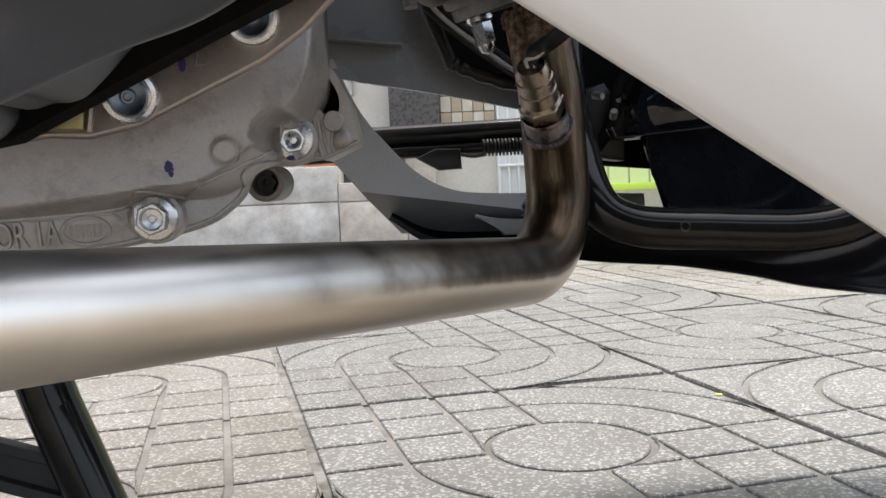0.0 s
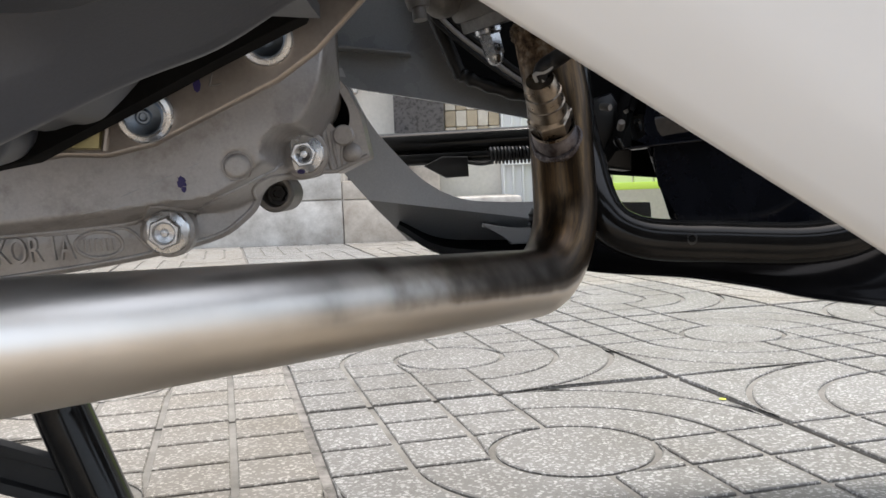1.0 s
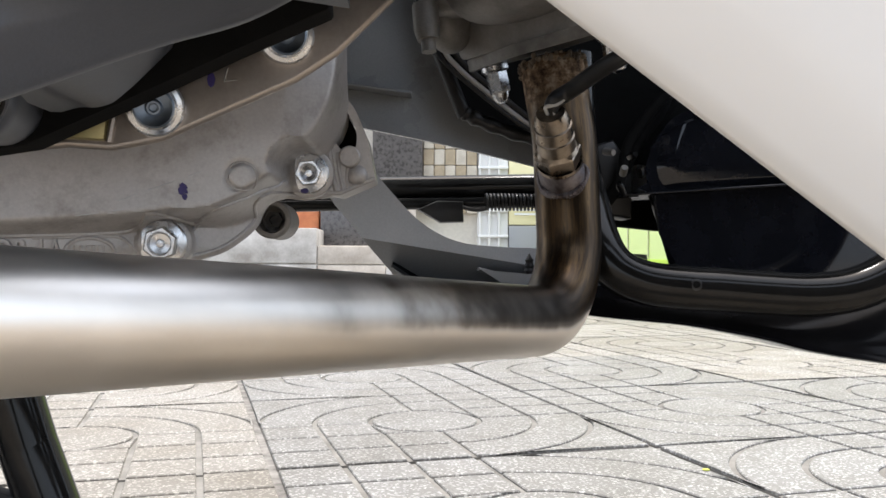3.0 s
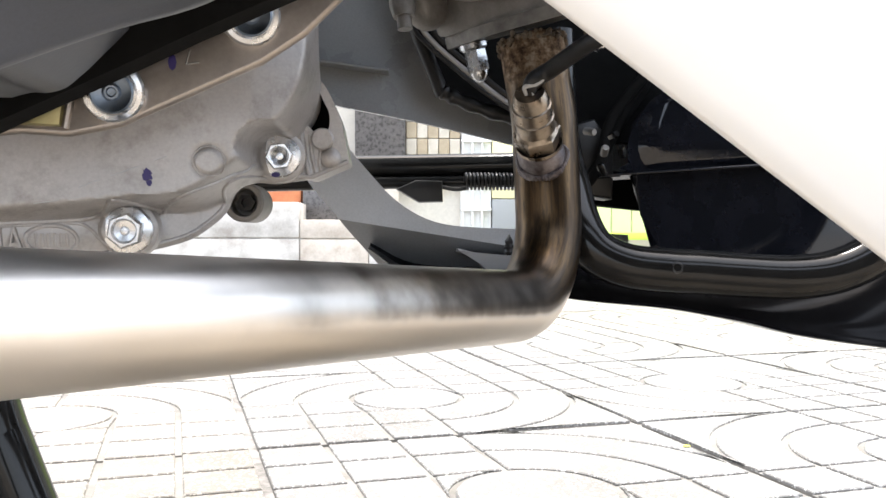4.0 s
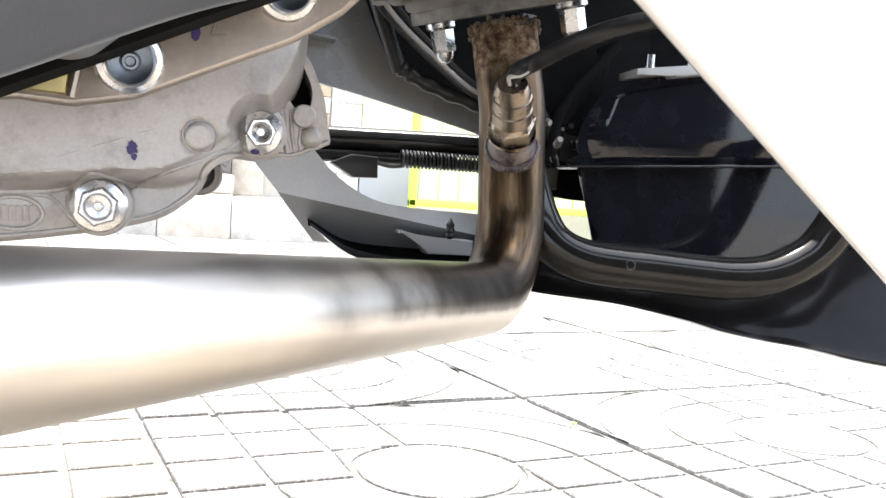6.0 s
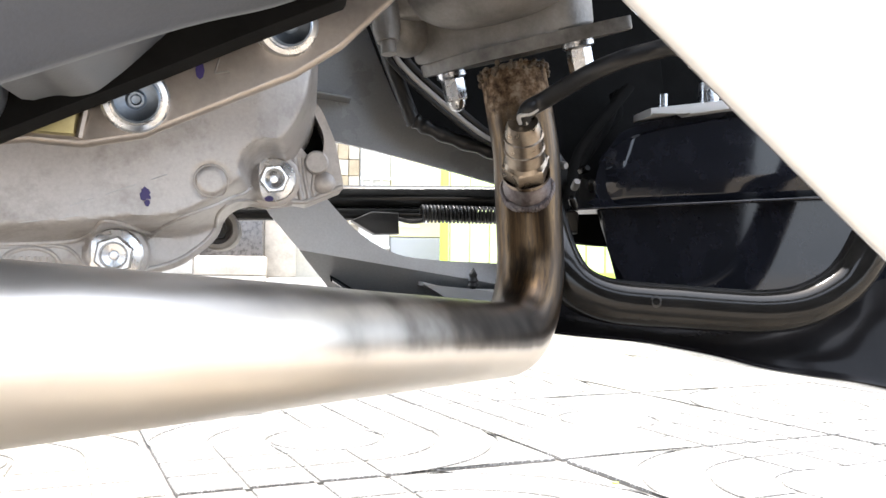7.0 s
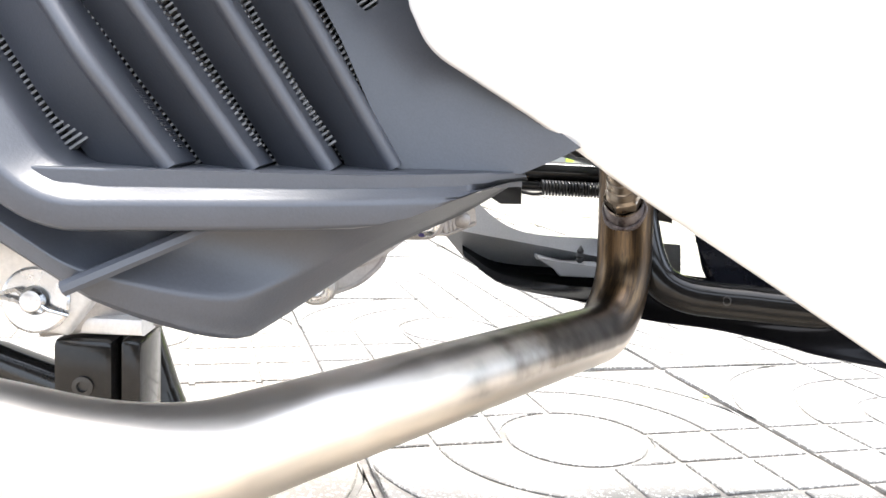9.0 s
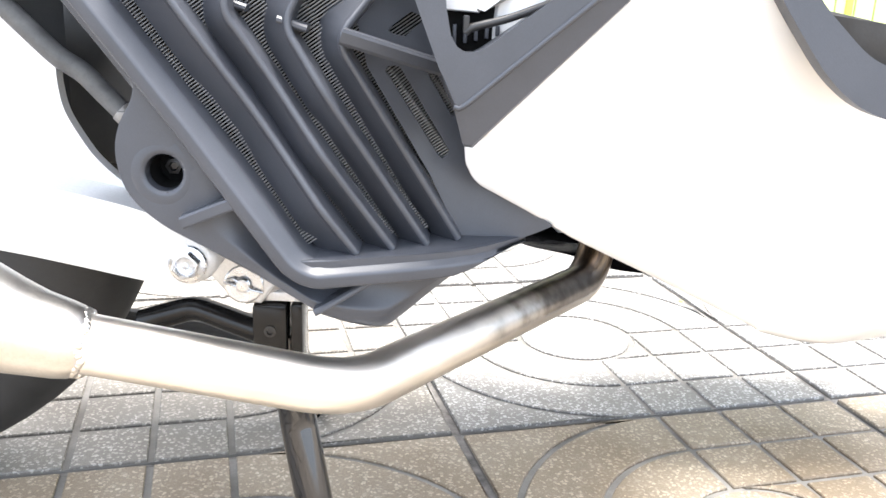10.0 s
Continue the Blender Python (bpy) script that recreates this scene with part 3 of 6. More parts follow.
def case_y(x, z):
    flange = 0.3155 + 0.62 * (x + 0.103) + 0.25 * max(0.0, 0.2 - z)
    body = 0.2985 + 0.30 * (x + 0.083) + 1.2 * max(0.0, x + 0.062) ** 1.3
    d = seg_dist(x, z, RUN) * (1 if inside(x, z, SLOPE) else -1)
    k = smooth01((d + 0.0010 + 0.0034 * smooth01((x + 0.100) / 0.02)) / 0.0056)
    y = flange + (body - flange) * k
    for bx, bz, br in ((-0.0573, 0.2291, 0.0092), (-0.1033, 0.2018, 0.0094)):
        q = math.hypot(x - bx, z - bz)
        boss = flange - 0.0035
        y += (boss - y) * smooth01((br + 0.0003 - q) / 0.0024)
    q = math.hypot(x + 0.0746, z - 0.2242)
    y += 0.0007 * math.exp(-((q - 0.0048) / 0.0006) ** 2) - 0.0005 * smooth01((0.0046 - q) / 0.0006)
    e = seg_dist(x, z, EDGE)
    y += 0.0016 * smooth01((0.0016 - e) / 0.0016)
    y += 0.0005 * noise.noise(Vector((x * 45, z * 45, 3.1)))
    return y


def case_mesh():
    bm = bmesh.new()
    st = 0.0008
    nx, nz = int(0.165 / st), int(0.104 / st)
    grid = {}
    for i in range(nx + 1):
        for j in range(nz + 1):
            x, z = -0.20 + i * st, 0.186 + j * st
            if inside(x, z, CASE):
                grid[i, j] = bm.verts.new((x, case_y(x, z), z))
    # cells at the border: pull outside corners onto the outline
    def corner(i, j):
        if (i, j) in grid:
            return grid[i, j]
        x, z = -0.20 + i * st, 0.186 + j * st
        best, bp = 1e9, None
        for (ax, az), (bx, bz) in zip(EDGE, EDGE[1:]):
            dx, dz = bx - ax, bz - az
            t = max(0.0, min(1.0, ((x - ax) * dx + (z - az) * dz) / (dx * dx + dz * dz + 1e-12)))
            d = math.hypot(x - ax - t * dx, z - az - t * dz)
            if d < best:
                best, bp = d, (ax + t * dx, az + t * dz)
        if best > 2.5 * st:
            return None
        grid[i, j] = bm.verts.new((bp[0], case_y(*bp), bp[1]))
        return grid[i, j]
    known = set(grid)
    for i in range(nx):
        for j in range(nz):
            cells = [(i, j), (i + 1, j), (i + 1, j + 1), (i, j + 1)]
            if sum(c in known for c in cells) >= 1:
                vs = [corner(*c) for c in cells]
                vs = [v for v in vs if v is not None]
                if len(vs) > 2:
                    bm.faces.new(vs)
    bmesh.ops.remove_doubles(bm, verts=bm.verts, dist=1e-5)
    border = [e for e in bm.edges if len(e.link_faces) == 1]
    ext = bmesh.ops.extrude_edge_only(bm, edges=border)
    for v in [g for g in ext["geom"] if isinstance(g, bmesh.types.BMVert)]:
        v.co += Vector((-0.009, 0.05, 0.010))
    return bm


engine = part("engine_case", case_mesh(), M_CAST, scooter, "bare cast-aluminium engine case with raised casting marks", 50)
# raised parting ribs beside the body and along the flange's edge
def offset_line(pts, d):
    out = []
    for i, (a, b) in enumerate(pts):
        t = Vector((pts[min(i + 1, len(pts) - 1)][0] - pts[max(i - 1, 0)][0], pts[min(i + 1, len(pts) - 1)][1] - pts[max(i - 1, 0)][1])).normalized()
        out.append((a - t.y * d, b + t.x * d))
    return out


LINES = ((RIDGE[28:-4], 0.0, 0.0008), (EDGE[24:-4], -0.0018, 0.0008), (curve2([(-0.0930, 0.2090), (-0.0953, 0.2071), (-0.0967, 0.2040), (-0.0975, 0.2000)], 5), 0.0, 0.0007),
         (curve2([(-0.1400, 0.2030), (-0.1308, 0.2034), (-0.1231, 0.2040), (-0.1174, 0.2038), (-0.1146, 0.2019), (-0.1125, 0.1990), (-0.1095, 0.1965)], 5), 0.0, 0.0006))
for curve_, off, r_ in LINES:
    bm = bmesh.new()
    ln = [q for q in offset_line(curve_, off) if min(math.hypot(q[0] + 0.0573, q[1] - 0.2291), math.hypot(q[0] + 0.1033, q[1] - 0.2018)) > 0.0078]
    sweep(bm, [(a, case_y(a, b) + 0.0002, b) for a, b in ln], r_, 10)
    part("parting_rib", bm, M_CAST, engine)
for bx, bz in ((-0.0573, 0.2291), (-0.1033, 0.2018)):
    bm = bmesh.new()
    revolve(bm, [(0.0098, -0.006), (0.0094, 0.0), (0.0086, 0.0006), (0.0070, 0.0006)], 36, facing((bx, case_y(bx, bz), bz), (0.10, -1, -0.05)))
    part("bolt_boss", bm, M_CAST, engine)
hex_bolt((-0.0573, 0.3398, 0.2291), (0.10, -1, -0.05), engine, 0.0078, 0.0045, 0.0062, "zinc-plated flange nut on a hollow stud", turn=8, bore=True)
bm = bmesh.new()
slab(bm, [(-0.0585 + 0.0016 * math.cos(k), 0.2222 + 0.0009 * math.sin(k)) for k in (0, 0.8, 1.6, 2.4, 3.1, 3.9, 4.7, 5.5)], lambda a, b, d: (a, 0.3375 + d, b), 0.0, 0.006)
part("ink_mark", bm, M_INK, engine)
hex_bolt((-0.1033, 0.3103, 0.2018), (0.10, -1, -0.05), engine, 0.0082, 0.0052, 0.0062, turn=20)

bm = bmesh.new()
sweep(bm, [(-0.0746 + 0.0048 * math.cos(2 * math.pi * k / 40), case_y(-0.0746 + 0.0048 * math.cos(2 * math.pi * k / 40), 0.2242 + 0.0048 * math.sin(2 * math.pi * k / 40)) - 0.0003, 0.2242 + 0.0048 * math.sin(2 * math.pi * k / 40)) for k in range(41)], 0.00035, 8, False)
part("casting_disc", bm, M_CAST, engine)
# drain boss with a socket under the flange
bm = bmesh.new()
m = facing((-0.0800, 0.392, 0.2140), (0.02, -1, 0))
revolve(bm, [(0.0086, -0.03), (0.0086, -0.0008), (0.0078, 0.0), (0.0062, 0.0), (0.0058, -0.0012), (0.0056, -0.012), (0.0, -0.012)], 36, m)
part("drain_boss", bm, M_CASTD, engine, "round cast boss with a dark bore")
bm = bmesh.new()
revolve(bm, [(0.0040, -0.012), (0.0040, -0.006), (0.0022, -0.006), (0.0020, -0.009), (0, -0.009)], 6, m)
part("socket_screw", bm, M_SATIN, engine)

# bracket ear at the front of the case
bm = bmesh.new()
EAR = pts2([(-0.0545, 0.2230), (-0.0460, 0.2213), (-0.0322, 0.2275), (-0.0354, 0.2439), (-0.0408, 0.2561), (-0.0470, 0.2625), (-0.0530, 0.2655), (-0.0560, 0.2500)], [0, 0.002, 0.0015, 0.02, 0.02, 0.01, 0.004, 0], 4)
KIDNEY = pts2([(-0.0513, 0.2480), (-0.0513, 0.2590), (-0.0442, 0.2556), (-0.0393, 0.2460), (-0.0400, 0.2390), (-0.0451, 0.2385), (-0.0486, 0.2425), (-0.0513, 0.2480)], [0, 0.003, 0.008, 0.012, 0.003, 0.003, 0.006, 0], 5)[:-1]
holed(bm, EAR, [KIDNEY], lambda a, b, d: (a, 0.3475 + 0.12 * (a + 0.04) + d, b), 0.0, 0.022)
brk = part("bracket_ear", bm, M_CAST, engine, "cast bracket ear with a kidney-shaped opening")
for line_, r_ in ((((-0.0505, 0.2405), (-0.0490, 0.2300), (-0.0472, 0.2228)), 0.0012), (((-0.0470, 0.2380), (-0.0462, 0.2300), (-0.0445, 0.2225)), 0.0008), (((-0.0430, 0.2325), (-0.0435, 0.2270), (-0.0425, 0.2235)), 0.0008), (((-0.0548, 0.2222), (-0.0460, 0.2222), (-0.0330, 0.2280)), 0.0010)):
    bm = bmesh.new()
    sweep(bm, [(a, 0.3476 + 0.12 * (a + 0.04), b) for a, b in line_], r_, 10)
    part("rib", bm, M_CAST, brk)
bm = bmesh.new()
revolve(bm, [(0.0046, -0.003), (0.0040, 0.0006), (0.0028, 0.0018), (0.0012, 0.0022), (0, 0.0023)], 28, facing((-0.0395, 0.3475, 0.2292), (0, -1, 0)))
part("cast_bump", bm, M_CAST, brk)
# black sheet painting the shade inside the kidney opening
bm = bmesh.new()
slab(bm, [(-0.0520, 0.2380), (-0.0388, 0.2390), (-0.0400, 0.2470), (-0.0445, 0.2550), (-0.0500, 0.2570)], lambda a, b, d: (a, 0.362 + d, b), 0.0, 0.008)
part("opening_back", bm, M_DARK, brk)
bm = bmesh.new()
revolve(bm, [(0.0042, -0.004), (0.0042, 0.0018), (0.0036, 0.0024), (0, 0.0024)], 28, facing((-0.0422, 0.3468, 0.2362), (0, -1, 0)))
part("cast_pin", bm, M_CAST, brk)
bm = bmesh.new()
slab(bm, [(-0.0560, 0.2215), (-0.0415, 0.2235), (-0.0430, 0.2365), (-0.0500, 0.2440), (-0.0570, 0.2420)], lambda a, b, d: (a, d, b), 0.3475, 0.372, 0.001)
part("web", bm, M_CASTD, brk)


def letters(word, size, depth, place, name, mat, parent, width):
    """Raised letters; place(x, y, d) puts the flat text on a surface."""
    cu = bpy.data.curves.new("letters", "FONT")
    cu.body, cu.size, cu.extrude, cu.resolution_u = word, size, depth, 3
    tmp = bpy.data.objects.new("letters", cu)
    scene.collection.objects.link(tmp)
    bpy.context.view_layer.update()
    me = bpy.data.meshes.new_from_object(tmp.evaluated_get(bpy.context.evaluated_depsgraph_get()))
    bpy.data.objects.remove(tmp)
    bm = bmesh.new()
    bm.from_mesh(me)
    span = max(v.co.x for v in bm.verts) - min(v.co.x for v in bm.verts)
    for v in bm.verts:
        v.co = Vector(place(v.co.x * width / span, v.co.y, v.co.z))
    return part(name, bm, mat, parent)


letters("KOR 1A", 0.0125, 0.0014, lambda x, y, d: (-0.1530 + x, case_y(-0.1530 + x, 0.1940 + y) - 0.0003 - d, 0.1938 + y + 0.02 * x), "casting_letters", M_CAST, engine, 0.0208)
bm = bmesh.new()
OX, OZ = -0.1248, 0.1986
oval = [(OX + 0.0066 * math.cos(2 * math.pi * k / 36), OZ + 0.0047 * math.sin(2 * math.pi * k / 36)) for k in range(37)]
sweep(bm, [(a, case_y(a, b) - 0.0004, b) for a, b in oval], 0.0007, 8, False)
oval_mark = part("oval_mark", bm, M_CAST, engine)
for o in (-0.0040, -0.0024, -0.0008, 0.0008, 0.0024, 0.0040):
    bm = bmesh.new()
    sweep(bm, [(OX + o, case_y(OX + o, OZ - 0.0022) - 0.0003, OZ - 0.0022), (OX + o, case_y(OX + o, OZ + 0.0022) - 0.0003, OZ + 0.0022)], 0.0006, 6)
    part("raised_bar", bm, M_CAST, oval_mark)
# violet paint marks
for mx, mz, s in ((-0.0926, 0.2193, 0.0022), (-0.0920, 0.2168, 0.0011)):
    bm = bmesh.new()
    pts = [(mx + s * (0.7 + 0.5 * noise.noise(Vector((k, mx * 900, 1)))) * math.cos(k * math.pi / 9), mz + s * (0.9 + 0.6 * noise.noise(Vector((k, 7, mx * 900)))) * math.sin(k * math.pi / 9)) for k in range(18)]
    slab(bm, pts, lambda a, b, d: (a, case_y(a, b) + d, b), -0.0004, 0.0008)
    part("ink_mark", bm, M_INK, engine)

# scratches in the casting's skin
for x0, z0, x1, z1 in ((-0.1118, 0.2149, -0.1060, 0.2175), (-0.1030, 0.2187, -0.0950, 0.2220), (-0.0910, 0.2237, -0.0868, 0.2254), (-0.1240, 0.2098, -0.1170, 0.2109), (-0.1145, 0.2114, -0.1097, 0.2122)):
    bm = bmesh.new()
    sweep(bm, [(x0 + (x1 - x0) * k / 6, case_y(x0 + (x1 - x0) * k / 6, z0 + (z1 - z0) * k / 6) + 0.00005, z0 + (z1 - z0) * k / 6) for k in range(7)], 0.00016, 5)
    part("scratch", bm, M_BOSS, engine)
# plated bracket plate in front of the case, with two bolts
bm = bmesh.new()
LOWER = [(-0.1230, 0.2272), (-0.1120, 0.2286), (-0.1004, 0.2279), (-0.0870, 0.2308), (-0.0843, 0.2322), (-0.0510, 0.2482), (-0.0395, 0.2563), (-0.0320, 0.2640), (-0.0200, 0.2765)]
PLATE = LOWER + [(-0.0180, 0.300), (-0.060, 0.300), (-0.13, 0.262), (-0.130, 0.2275)]
slab(bm, PLATE, lambda a, b, d: (a, 0.2525 + 0.10 * (a + 0.08) + d, b), 0.0, 0.0034, 0.0003)
# folded lower edge
fold_ = [(a, 0.2541 + 0.10 * (a + 0.08), b) for a, b in dense([(v.x, v.y) for v in rounded([(a, b, 0) for a, b in LOWER], 0.004, 3)], 0.004)]
sweep(bm, fold_, 0.0016, 14)
plate = part("bracket_plate", bm, M_YZINC, scooter, "yellow-passivated steel bracket plate with ink marks")
bm = bmesh.new()
slab(bm, [(-0.1120, 0.2292), (-0.1012, 0.2288), (-0.1000, 0.2400), (-0.1100, 0.2420)], lambda a, b, d: (a, 0.2482 + 0.12 * (a + 0.10) + d, b), 0.0, 0.004, 0.0014)
part("locating_tab", bm, M_OLIVE, plate, "olive-coloured plated tab")
bm = bmesh.new()
sweep(bm, [(-0.1004, 0.2496, 0.2284), (-0.0992, 0.2496, 0.2350), (-0.0985, 0.2496, 0.2420)], 0.0011, 8)
part("bent_edge", bm, M_YZINC, plate)


def dished_bolt(at_point, direction, parent):
    """A flange bolt whose dished head has a dark blue finish."""
    m = facing(at_point, direction)
    bm = bmesh.new()
    revolve(bm, [(0.0080, -0.004), (0.0080, 0.0004), (0.0074, 0.0013), (0.0062, 0.0017), (0.0060, 0.0030), (0.0054, 0.0034)], 40, m)
    b_ = part("bolt", bm, M_ZINC, parent, "zinc-plated flange bolt", 30)
    bm = bmesh.new()
    revolve(bm, [(0.0056, 0.0020), (0.0055, 0.0042), (0.0050, 0.0046), (0.0042, 0.0040), (0.0024, 0.0034), (0.0018, 0.0041), (0.0013, 0.0041), (0.0010, 0.0032), (0, 0.0030)], 36, m)
    part("head", bm, M_BLUEZ, b_, "dished dark blue head", 30)


dished_bolt((-0.0879, 0.2490, 0.2380), (0.22, -1, -0.20), plate)
dished_bolt((-0.0527, 0.2520, 0.2590), (0.22, -1, -0.20), plate)
bm = bmesh.new()
for p_, q_ in (((-0.0700, 0.2462), (-0.0690, 0.2500)), ((-0.0700, 0.2462), (-0.0665, 0.2468))):
    sweep(bm, [(a, 0.2524 + 0.10 * (a + 0.08), b) for a, b in (p_, q_)], 0.0003, 6)
part("stamped_mark", bm, M_CASTD, plate)
bm = bmesh.new()
slab(bm, [(-0.0735 + 0.0011 * math.cos(k), 0.2466 + 0.0022 * math.sin(k)) for k in (0, 0.8, 1.6, 2.4, 3.1, 3.9, 4.7, 5.5)], lambda a, b, d: (a, 0.2525 + 0.10 * (a + 0.08) + d, b), -0.0004, 0.001)
part("ink_mark", bm, M_INK, plate)

# crankcase mass behind and above
bm = bmesh.new()
box(bm, (-0.20, 0.345, 0.230), (-0.050, 0.42, 0.36), 0.012)
part("crankcase", bm, M_CASTD, scooter, "cast crankcase body")

# cylinder head above the flange
bm = bmesh.new()
HEAD = [(-0.045, -0.022), (-0.020, -0.027), (0.025, -0.026), (0.040, -0.016), (0.040, 0.02), (0.0, 0.032), (-0.040, 0.02)]
def head_at(a, b, d):
    return FM @ Vector((a * (1 + 3.0 * max(0, d - 0.01)), b * (1 + 4.0 * max(0, d - 0.01)), d))
slab(bm, [(a * 0.92, b * 0.42) for a, b in curve2(HEAD + HEAD[:1], 4)[:-1]], head_at, 0.0022, 0.030, 0.002)


def lump(centre, half_, power=2.6, nu=36, nv=20):
    """A rounded block in the flange's own axes."""
    def sp(v, e):
        return math.copysign(abs(v) ** e, v)
    bm = bmesh.new()
    e = 2 / power
    rows = []
    for j in range(nv + 1):
        f = -math.pi / 2 + math.pi * j / nv
        ring = []
        for i in range(nu):
            h = 2 * math.pi * i / nu
            q = Vector((half_[0] * sp(math.cos(f), e) * sp(math.cos(h), e), half_[1] * sp(math.cos(f), e) * sp(math.sin(h), e), half_[2] * sp(math.sin(f), e)))
            ring.append(bm.verts.new(FM @ (Vector(centre) + q)))
        rows.append(ring)
    for p, q in zip(rows, rows[1:]):
        for i in range(nu):
            bm.faces.new((p[i], p[(i + 1) % nu], q[(i + 1) % nu], q[i]))
    return bm


head_ob = part("cylinder_head", bm, M_CASTD, scooter, "cast-aluminium cylinder head with rounded ports", 45)
for name_, spec in (("head_casting", ((0.006, -0.012, 0.0400), (0.040, 0.031, 0.0290), 2.8)), ("port_boss", ((-0.040, -0.016, 0.026), (0.010, 0.012, 0.020), 2.4)),
                    ("port_boss", ((-0.024, -0.020, 0.040), (0.020, 0.014, 0.020), 3.0)), ("port_boss", ((0.034, -0.024, 0.040), (0.013, 0.012, 0.016), 2.3))):
    part(name_, lump(*spec), M_CASTD, head_ob, "", 45)
bm = bmesh.new()
revolve(bm, [(0.0070, 0.0), (0.0068, 0.0012), (0.0054, 0.0012), (0.0052, -0.004), (0, -0.004)], 28, facing(FM @ Vector((0.034, -0.0365, 0.036)), FM.to_3x3() @ Vector((0.2, -1, -0.55))))
part("port_bore", bm, M_SATIN, scooter, "dark bore in the casting")
bm = bmesh.new()
sweep(bm, [(-0.013, 0.402, 0.312), (-0.012, 0.400, 0.300), (-0.0115, 0.3995, 0.2955)], [0.006, 0.006, 0.0048], 16)
sweep(bm, [(-0.0115, 0.3995, 0.2955), (-0.011, 0.399, 0.290)], 0.0034, 12)
part("coolant_union", bm, M_CASTD, scooter)

# hoses and wiring beside the head
bm = bmesh.new()
sweep(bm, [(-0.0205, 0.455, 0.3450), (-0.0115, 0.455, 0.3205), (-0.0020, 0.455, 0.2945), (0.0080, 0.456, 0.2705)], 0.0038, 14)
part("hose", bm, M_HOSE, scooter, "straight black rubber hose")
bm = bmesh.new()
loom = spline([(0.0080, 0.4555, 0.2722), (0.0140, 0.455, 0.2690), (0.0282, 0.455, 0.2635), (0.0457, 0.455, 0.2585), (0.062, 0.455, 0.2535)], 8)
sweep(bm, loom, [0.0036 + 0.0005 * math.sin(i * 1.1) for i in range(len(loom))], 16)
part("hose", bm, M_CABLE, scooter, "black taped wiring loom")
for r_, m_, off, lab in ((0.0014, M_GWIRE, 0.0, "grey control cable"), (0.0016, M_CABLE, 0.0050, "black control cable"), (0.0012, M_CABLE, -0.0042, "thin black cable")):
    bm = bmesh.new()
    sweep(bm, spline([(-0.018 + off, 0.452, 0.345), (-0.0043 + off, 0.450, 0.3068), (0.0028 + off, 0.450, 0.2959), (0.0185 + off, 0.450, 0.2824), (0.0416 + off, 0.449, 0.2648), (0.062 + off, 0.448, 0.2560)], 8), r_, 10)
    part("cable", bm, m_, scooter, lab)

# frame tube, drilled, bending round below the tank
bm = bmesh.new()
sweep(bm, spline([(0.062, 0.445, 0.30), (0.0640, 0.442, 0.25), (0.0672, 0.427, 0.221), (0.0705, 0.417, 0.2030), (0.0775, 0.413, 0.1920), (0.0910, 0.412, 0.1860), (0.110, 0.412, 0.1838), (0.125, 0.412, 0.1830), (0.145, 0.412, 0.1816), (0.168, 0.412, 0.1807), (0.188, 0.412, 0.1830), (0.205, 0.412, 0.1900), (0.217, 0.412, 0.2000), (0.229, 0.411, 0.221), (0.25, 0.410, 0.27)], 6), 0.0104, 28)
frame_tube = part("frame_tube", bm, M_FRAME, scooter, "bent gloss-black frame tube")
bm = bmesh.new()
revolve(bm, [(0.0028, -0.001), (0.0028, 0.0006), (0.0018, 0.0008), (0.0016, 0.0), (0, 0.0)], 18, facing((0.1115, 0.4025, 0.1855), (0, -1, 0.15)))
part("tube_hole", bm, M_SATIN, frame_tube)

# fuel tank with a welded seam
bm = bmesh.new()
TANK = [(0.1152, 0.1935), (0.1109, 0.2103), (0.1040, 0.2303)] + curve2([(0.1046, 0.2342), (0.1046, 0.2491), (0.1123, 0.2645), (0.1205, 0.2729), (0.1362, 0.2782), (0.1734, 0.2878), (0.26, 0.296)], 5) + [(0.36, 0.296), (0.36, 0.150), (0.20, 0.160), (0.130, 0.165)]
slab(bm, TANK, lambda a, b, d: (a + 0.55 * (d - 0.462) * smooth01((0.20 - a) / 0.08), d, b), 0.462, 0.60, 0.005, 4)
tank = part("fuel_tank", bm, M_TANK, scooter, "gloss-black pressed-steel fuel tank")
# the pressed side is truly flat
side_face = max(tank.data.polygons, key=lambda p: p.area)
for key_ in side_face.edge_keys:
    for e in tank.data.edges:
        if tuple(sorted(e.vertices)) == tuple(sorted(key_)):
            e.use_edge_sharp = True
bm = bmesh.new()
slab(bm, [(0.0885, 0.2296), (0.2150, 0.2382), (0.36, 0.2455), (0.36, 0.2470), (0.2150, 0.2395), (0.0885, 0.2308)], xz, 0.4535, 0.60, 0.0004)
part("seam_flange", bm, M_TANK, tank, "projecting welded seam")
bm = bmesh.new()
prev = None
for k in range(41):
    x = 0.1065 + 0.2535 * k / 40
    zs = 0.2318 + (x - 0.10) * 0.066
    f = smooth01((x - 0.1065) / 0.012)
    # height of the shell's crown over the seam
    crown = 0.2590 + 0.0145 * (1 - math.exp(-(x - 0.1065) / 0.008)) + 0.25 * max(0.0, x - 0.118) * math.exp(-max(0.0, x - 0.118) * 3) - zs
    row = [bm.verts.new((x, 0.4632 - a * f, zs + b)) for a, b in ((-0.001, 0.0), (0.0014, 0.0010), (0.0024, 0.0050), (0.0034, 0.0090), (0.0042, 0.0122), (0.0044, 0.0136), (0.0044, 0.0142), (0.0044, max(0.0148, crown - 0.005)), (-0.002, max(0.0155, crown - 0.002)))]
    if prev:
        for i in range(8):
            bm.faces.new((prev[i], prev[i + 1], row[i + 1], row[i]))
    prev = row
part("shell_bulge", bm, M_TANK, tank, "rounded swell of the upper shell", 60)
bm = bmesh.new()
